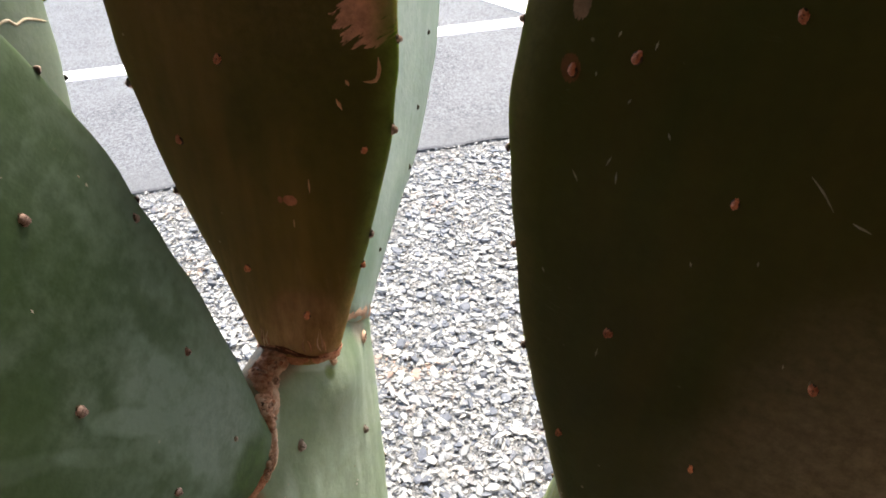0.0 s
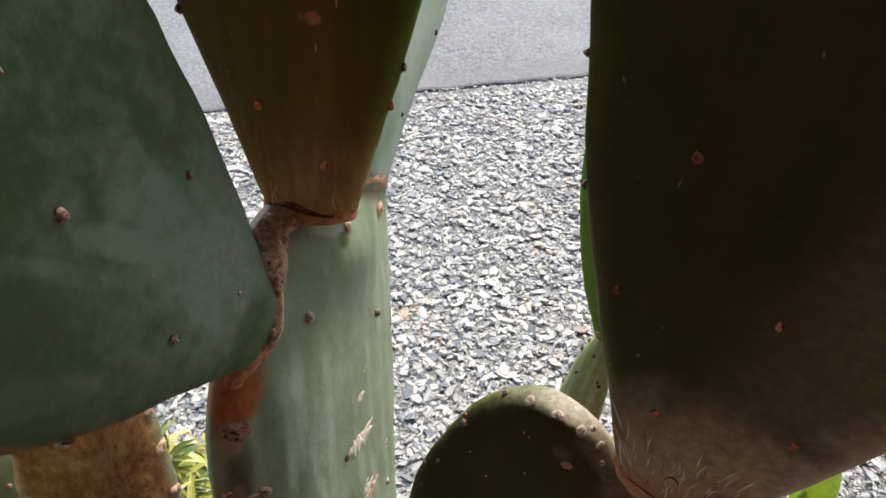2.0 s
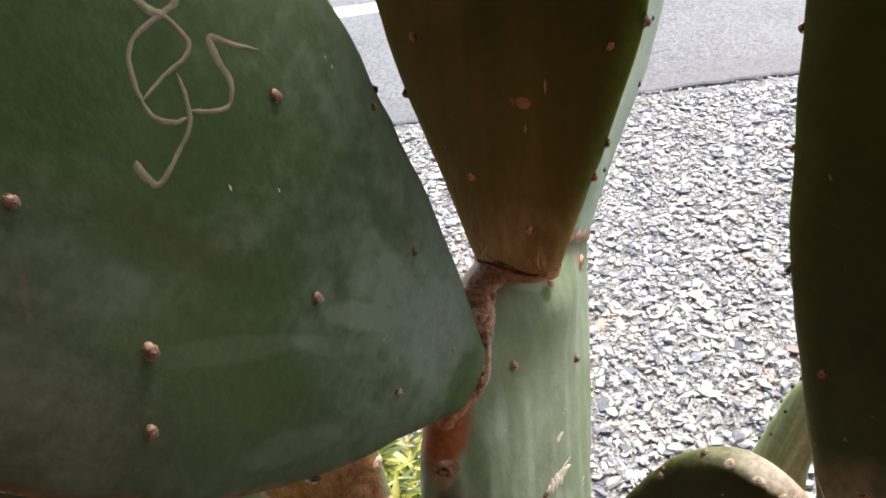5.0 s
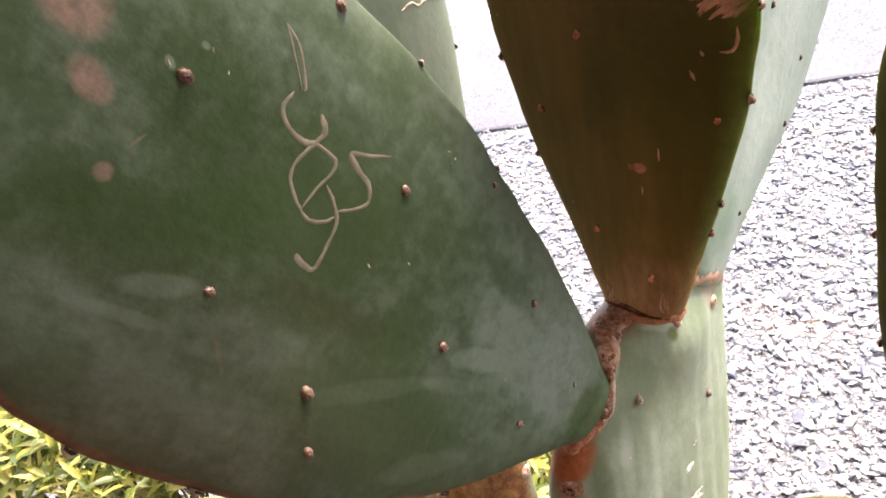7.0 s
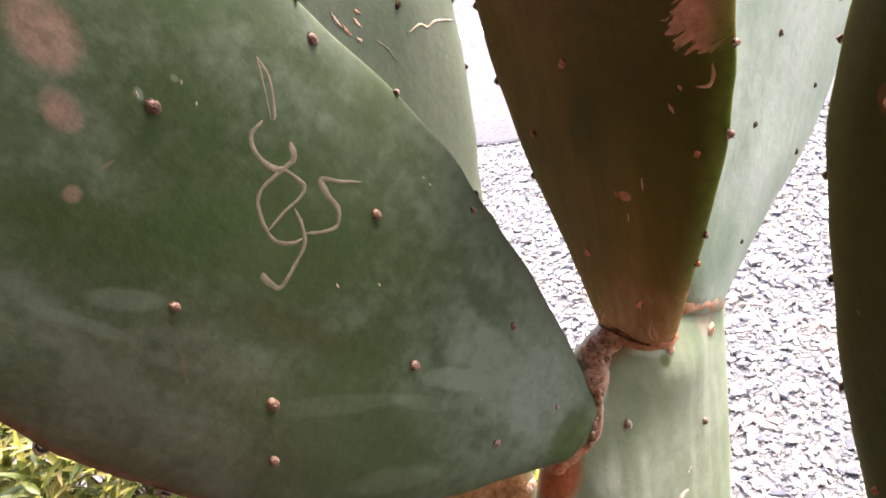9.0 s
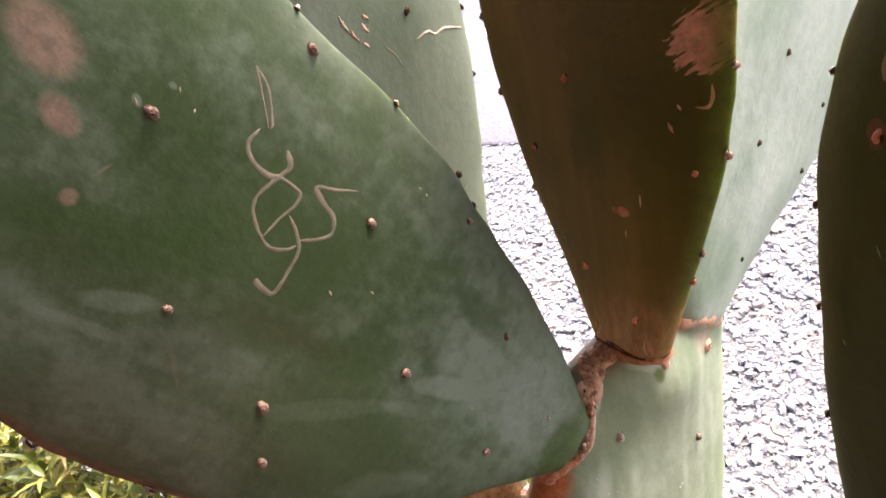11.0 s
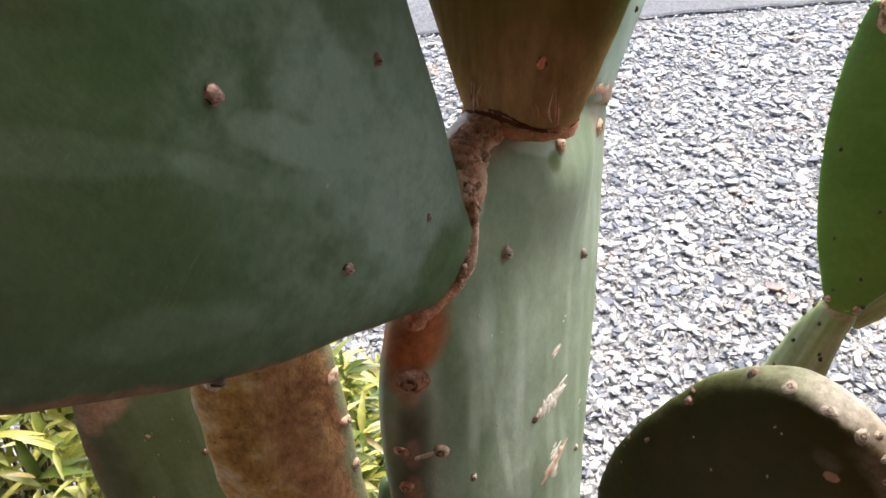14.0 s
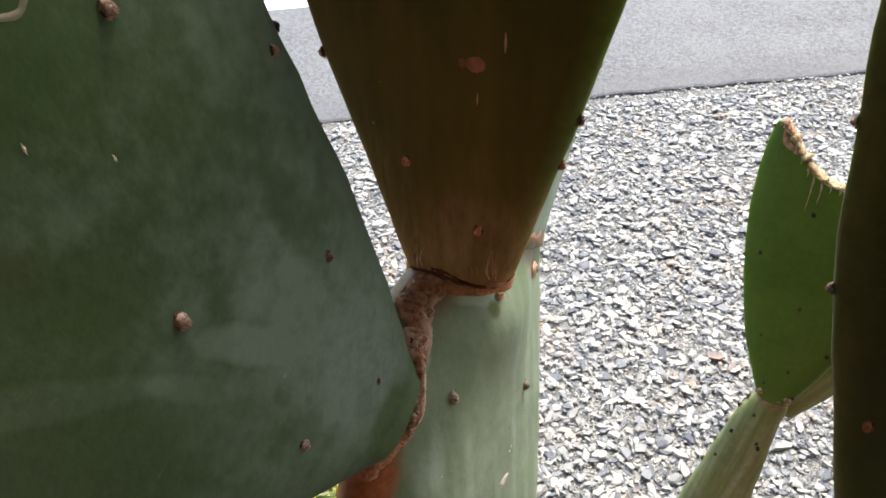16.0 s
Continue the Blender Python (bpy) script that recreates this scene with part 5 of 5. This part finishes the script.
make_pad(young, side_pad, SKIN_YOUNG_STEM, "small pale grey-green side pad")
put("joint_collar", collar_mesh("joint_collar", torn_pad, 0.004, 0.0007, 0.0016, CORK, 9), torn_ob)
for i, (h, v) in enumerate(((10, -73), (28, -72))):
    p, n = torn_pad.on(h, v, 0.0006)
    put("knot", knob_mesh("knot", KNOB, 0.0013, 0.001, 60 + i), torn_ob, facing(p, n, i))
stack(young, stem_pad.m.translation, 0.4, 3, SKIN_BARK, 22, 31)


# ---- the old corky prickly pear behind ----
old = thing("prickly_pear", (-0.14, 0.29, -0.035), "old prickly pear with corky brown stem pads and pale upper pad", "cactus", GROUP)
corky_pad = Pad((-0.1578, 0.2600, 1.317), (0.202, -0.958, 0.202), (22, -190), (32, 105),
                (22, 32, 37, 38.5, 38, 36.5, 32.5, 27, 20, 11, 0), (22, 31, 33.5, 34, 33.5, 32, 30, 26, 20, 11, 0), 24, 10, lump=1.6)
corky_ob = make_pad(old, corky_pad, SKIN_BARK, "brown corky stem pad with a green edge")
for i, (q, r) in enumerate(((0.30, 0.002), (0.38, 0.0024), (0.47, 0.0026), (0.55, 0.0022), (0.63, 0.0024), (0.72, 0.002))):
    p = corky_pad.point(q, 0.96, -1)
    put("knot", knob_mesh("knot", KNOB, r, r * 0.8, 80 + i), corky_ob, facing(p, Vector((0.85, -0.5, 0.1)).normalized(), i))
green_pad = Pad((-0.2273, 0.3420, 1.1771), (0.202, -0.958, 0.202), (-28, -150), (-22, 110),
                (24, 45, 54, 57, 54.5, 51.5, 46, 38, 29, 16, 0), (22, 40, 48, 50, 50, 48, 44, 38, 29, 16, 0), 20, 11)
green_ob = make_pad(old, green_pad, SKIN_DULL, "dull green pad with a tan corner")
add_areoles(green_ob, green_pad, [(-31.5, 28.4), (-0.4, 2.6), (7.8, -27.5), (6.7, 55.9), (-45, -30)], "tan", 1.0, 19)
flecks(green_ob, green_pad, [(-28, 30, 3), (-34, 25, 3), (2, 5, 3), (-13, 18, 1.5), (-8, 15, 1.5), (-12, 38, 2), (-30, 10, 2)], SCURF, 1.2, 61)
for i in range(8):
    a, l = 0.4 + i * 0.8, 7 + 3 * (i % 3)
    put("crack", ribbon_mesh("crack", green_pad, [(-51 + 1.5 * math.cos(a), 63 + 1.5 * math.sin(a)), (-51 + l * 0.5 * math.cos(a + 0.1), 63 + l * 0.5 * math.sin(a + 0.1)), (-51 + l * math.cos(a), 63 + l * math.sin(a))], (0.7, 0.5, 0.15), KNOTTED, 0.0003, i, 0.5, per=4), green_ob)
brown_pad = Pad((-0.2273, 0.3420, 1.1771), (0.202, -0.958, 0.202), (-52, 84), (-212, 124),
                (20, 28, 29.5, 30, 30, 29, 27, 24, 18, 10, 0), (20, 29, 34, 37, 38, 37, 34, 29, 22, 12, 0), 15, 14)
make_pad(old, brown_pad, SKIN_BROWN, "dim olive-brown pad growing from a cracked tan joint")
upper_pad = Pad((-0.0887, 0.3364, 1.5809), (0.86, -0.51, 0.05), (-45, -115), (-45, 125),
                (15, 35.2, 47.2, 53.5, 54.8, 52.1, 46.5, 37.5, 25.5, 14, 0), (15, 26, 37, 45.5, 49.7, 48.6, 44.0, 37.0, 24.8, 13, 0), 14, 12)
upper_ob = make_pad(old, upper_pad, SKIN_PALE_GREEN, "pale green upper pad with tan scratches")
add_areoles(upper_ob, upper_pad, [(-60, 20), (-30, -30), (-30, 55)], "dark", 0.9, 20)
rim_areoles(upper_ob, upper_pad, (1,), "dark", 0.7, 21, first=0.3, step=0.12)
put("graze", ribbon_mesh("graze", upper_pad, [(-29, 41.5), (-22, 42), (-18, 39), (-13, 39.5), (-7, 37.5), (0, 34.5)], (0.5, 0.9, 0.7, 0.9, 0.8, 0.5), SCURF, 0.0003, 6), upper_ob, None, "pale tan curved scratch")
put("graze", ribbon_mesh("graze", upper_pad, [(-47, 46), (-43, 40), (-41, 33)], (0.25, 0.5, 0.25), SCAR, 0.0002, 8), upper_ob)
for i, (h, v, l) in enumerate(((-63, 62, 4), (-60, 56, 3), (-54, 57, 2.5), (-56, 50, 1.5), (-52, 61, 1.5))):
    put("graze", ribbon_mesh("graze", upper_pad, [(h, v + l), (h + 0.6, v), (h + 2, v - l)], (0.5, 1.1, 0.6), (SCURF, CORK, ROSY)[i % 3], 0.0003, 70 + i, 0.5), upper_ob)
stack(old, corky_pad.m.translation, 0.2, 4, SKIN_BARK, 26, 43)


# ---- planting bed ----
BED = plain("bed_soil", (0.02, 0.016, 0.012), (0.07, 0.055, 0.04), 60, 0.95, 0.9, 0.01)
rnd = random.Random(15)
bed_rim = [Vector((-0.62 + (1.25 + rnd.uniform(-0.04, 0.04)) * math.cos(k * math.pi / 16), 0.45 + (0.62 + rnd.uniform(-0.03, 0.03)) * math.sin(k * math.pi / 16), 0)) for k in range(32)]
bed_verts = [(v.x, v.y, -0.034) for v in bed_rim] + [(-0.62 + (v.x + 0.62) * 0.9, 0.45 + (v.y - 0.45) * 0.9, -0.008) for v in bed_rim]
bed_faces = [(k, (k + 1) % 32, 32 + (k + 1) % 32, 32 + k) for k in range(32)] + [tuple(range(32, 64))]
tagged(put("planting_bed", mesh_of("planting_bed", bed_verts, bed_faces, BED, False)), "dark soil of the planting bed", "soil", kind="structure")


# ---- leaves ----
def leaf_material(name, a, b, gloss=0.4, trans=0.35, dry=False):
    n = Nodes(name)
    rnd = n.tree.nodes.new("ShaderNodeObjectInfo").outputs["Random"]
    isl = n.tree.nodes.new("ShaderNodeNewGeometry").outputs["Random Per Island"]
    mixed = n.math("FRACT", n.math("ADD", rnd, isl))
    col = n.ramp(mixed, [(0.0, tuple(0.55 * c for c in a)), (0.3, a), (0.75, b), (0.93, tuple(min(0.6, 1.25 * c + 0.06) for c in b)), (1.0, (0.30, 0.22, 0.10))]) if dry else n.mix(mixed, a, b)
    col = n.mix(1.0, col, n.ramp(n.noise(160, 4), [(0.3, 0.8), (0.7, 1.12)]), "MULTIPLY")
    mat = n.finish(col, gloss, ((n.noise(200, 3), 0.2, 0.001),))
    tr = n.tree.nodes.new("ShaderNodeBsdfTranslucent")
    n.link(col, tr.inputs[0])
    mix = n.tree.nodes.new("ShaderNodeMixShader")
    mix.inputs[0].default_value = trans
    n.link(n.bsdf.outputs[0], mix.inputs[1])
    n.link(tr.outputs[0], mix.inputs[2])
    n.link(mix.outputs[0], n.tree.nodes["Material Output"].inputs[0])
    return mat


LEAF = leaf_material("shrub_leaf", (0.10, 0.145, 0.024), (0.40, 0.385, 0.085), dry=True)
LEAF_BROAD = leaf_material("broad_leaf", (0.13, 0.28, 0.02), (0.26, 0.36, 0.03))
STEM = plain("shrub_stem", (0.05, 0.045, 0.02), (0.13, 0.10, 0.05), 120, 0.8)


def leaf_shape(long, wide, bend, fold, rows=6):
    """A lance-shaped leaf with a folded midrib, rising along +y from its foot."""
    verts, faces = [], []
    for i in range(rows + 1):
        t = i / rows
        w = wide * math.sin(math.pi * min(1.0, 0.06 + 0.94 * t) ** 0.85) * 0.5 if i < rows else 0.0
        z = -bend * t * t * long
        verts += [(-w, t * long, z + fold * w), (0, t * long, z - 0.0003), (w, t * long, z + fold * w)]
    for i in range(rows):
        a = i * 3
        faces += [(a, a + 1, a + 4, a + 3), (a + 1, a + 2, a + 5, a + 4)]
    return verts, faces


def leaf_mesh(name, long, wide, bend, fold, material):
    verts, faces = leaf_shape(long, wide, bend, fold)
    return mesh_of(name, verts, faces, material)


def tube(points, radii, sides=7):
    verts, faces = [], []
    for i, p in enumerate(points):
        d = (Vector(points[min(i + 1, len(points) - 1)]) - Vector(points[max(i - 1, 0)])).normalized()
        q = d.to_track_quat("Z", "Y")
        for k in range(sides):
            f = 2 * math.pi * k / sides
            verts.append(Vector(p) + q @ Vector((math.cos(f) * radii[i], math.sin(f) * radii[i], 0)))
    for i in range(len(points) - 1):
        for k in range(sides):
            faces.append((i * sides + k, i * sides + (k + 1) % sides, (i + 1) * sides + (k + 1) % sides, (i + 1) * sides + k))
    faces += [tuple(range(sides))[::-1], tuple((len(points) - 1) * sides + k for k in range(sides))]
    return verts, faces


def shrub(place, spread, tall, tips, seed, label, singles):
    """A low bush: stems from one foot to many leafy tips; the leaves of the first tips are objects, the rest one mesh."""
    rnd = random.Random(seed)
    ob = thing("shrub", place, label, "shrub", "green shrubs beside the cacti")
    shapes = [leaf_mesh("leaf", rnd.uniform(0.030, 0.060), rnd.uniform(0.007, 0.0125), rnd.uniform(0.1, 0.7), rnd.uniform(0.15, 0.5), LEAF) for _ in range(6)]
    verts, faces, made = [], [], 0
    for i in range(tips):
        a, r = rnd.uniform(0, 6.283), math.sqrt(rnd.random())
        x, y = spread[0] * r * math.cos(a), spread[1] * r * math.sin(a)
        z = tall * (1 - 0.32 * r * r) + (rnd.uniform(-0.09, 0.02) if i % 2 else rnd.uniform(-0.32, -0.05))
        tip = Vector((x, y, z))
        if i % 6 == 0:
            mid = Vector((x * 0.55, y * 0.55, z * 0.6)) + Vector((rnd.uniform(-0.03, 0.03), rnd.uniform(-0.03, 0.03), 0))
            pts = catmull([(x * 0.1, y * 0.1, 0), tuple(mid), tuple(tip)], 4)
            sv, sf = tube([tuple(p) for p in pts], np.linspace(0.006, 0.0015, len(pts)))
            put("stem", mesh_of("stem", sv, sf, STEM), ob)
        out = Vector((x * 0.8, y * 0.8, 0.35)).normalized()
        for k in range(rnd.randint(9, 14)):
            turn = k * 2.4 + rnd.uniform(-0.3, 0.3)
            tilt = rnd.uniform(0.15, 1.15)
            way = Vector((math.cos(turn) * math.cos(tilt), math.sin(turn) * math.cos(tilt), math.sin(tilt)))
            way = (way + out * 0.35).normalized()
            side = way.cross(Vector((0, 0, 1))).normalized()
            up = side.cross(way)
            at = tip - Vector((0, 0, rnd.uniform(0, 0.05))) + way * 0.003
            m = Matrix.Translation(at) @ Matrix((side, way, up)).transposed().to_4x4() @ Matrix.Diagonal((*[rnd.uniform(0.7, 1.15)] * 3, 1))
            if made < singles and y < -0.05 * spread[1]:
                put("leaf", rnd.choice(shapes), ob, m)
                made += 1
            else:
                lv, lf = leaf_shape(rnd.uniform(0.030, 0.060), rnd.uniform(0.007, 0.0125), rnd.uniform(0.1, 0.7), rnd.uniform(0.15, 0.5), 4)
                off = len(verts)
                verts += [m @ Vector(v) for v in lv]
                faces += [tuple(j + off for j in f) for f in lf]
    tagged(put("foliage", mesh_of("foliage", verts, faces, LEAF), ob), kind="stuff")
    return ob


shrub((-0.90, 0.58, -0.035), (0.72, 0.42, 0), 1.22, 1400, 3, "dense shrub with narrow yellow-green leaves", 220)
shrub((-0.22, 0.72, -0.035), (0.20, 0.22, 0), 0.72, 260, 4, "low shrub with narrow bright green leaves", 80)

# a broad-leaved shoot under the dark pad
shoot = thing("leafy_shoot", (0.352, 0.270, -0.085), "shoot with broad glossy bright green leaves", "plant")
pts = catmull([(0, 0, 0), (0.01, 0.0, 0.6), (-0.005, -0.01, 1.2)], 6)
sv, sf = tube([tuple(p) for p in pts], np.linspace(0.006, 0.003, len(pts)))
put("stem", mesh_of("stem", sv, sf, STEM), shoot)
for i, (z, turn, tilt, size) in enumerate(((1.20, 1.2, 1.25, 0.080), (1.175, 2.0, 1.2, 0.075), (1.15, -1.9, 0.4, 0.07), (1.10, 0.3, 0.3, 0.075))):
    way = Vector((math.cos(turn) * math.cos(tilt), math.sin(turn) * math.cos(tilt), math.sin(tilt)))
    side = way.cross(Vector((0.2, 1, 0.1))).normalized()
    m = Matrix.Translation((-0.005, -0.01, z)) @ Matrix((side, way, side.cross(way))).transposed().to_4x4()
    put("leaf", leaf_mesh("leaf", size, size * 0.42, 0.15, 0.3, LEAF_BROAD), shoot, m)
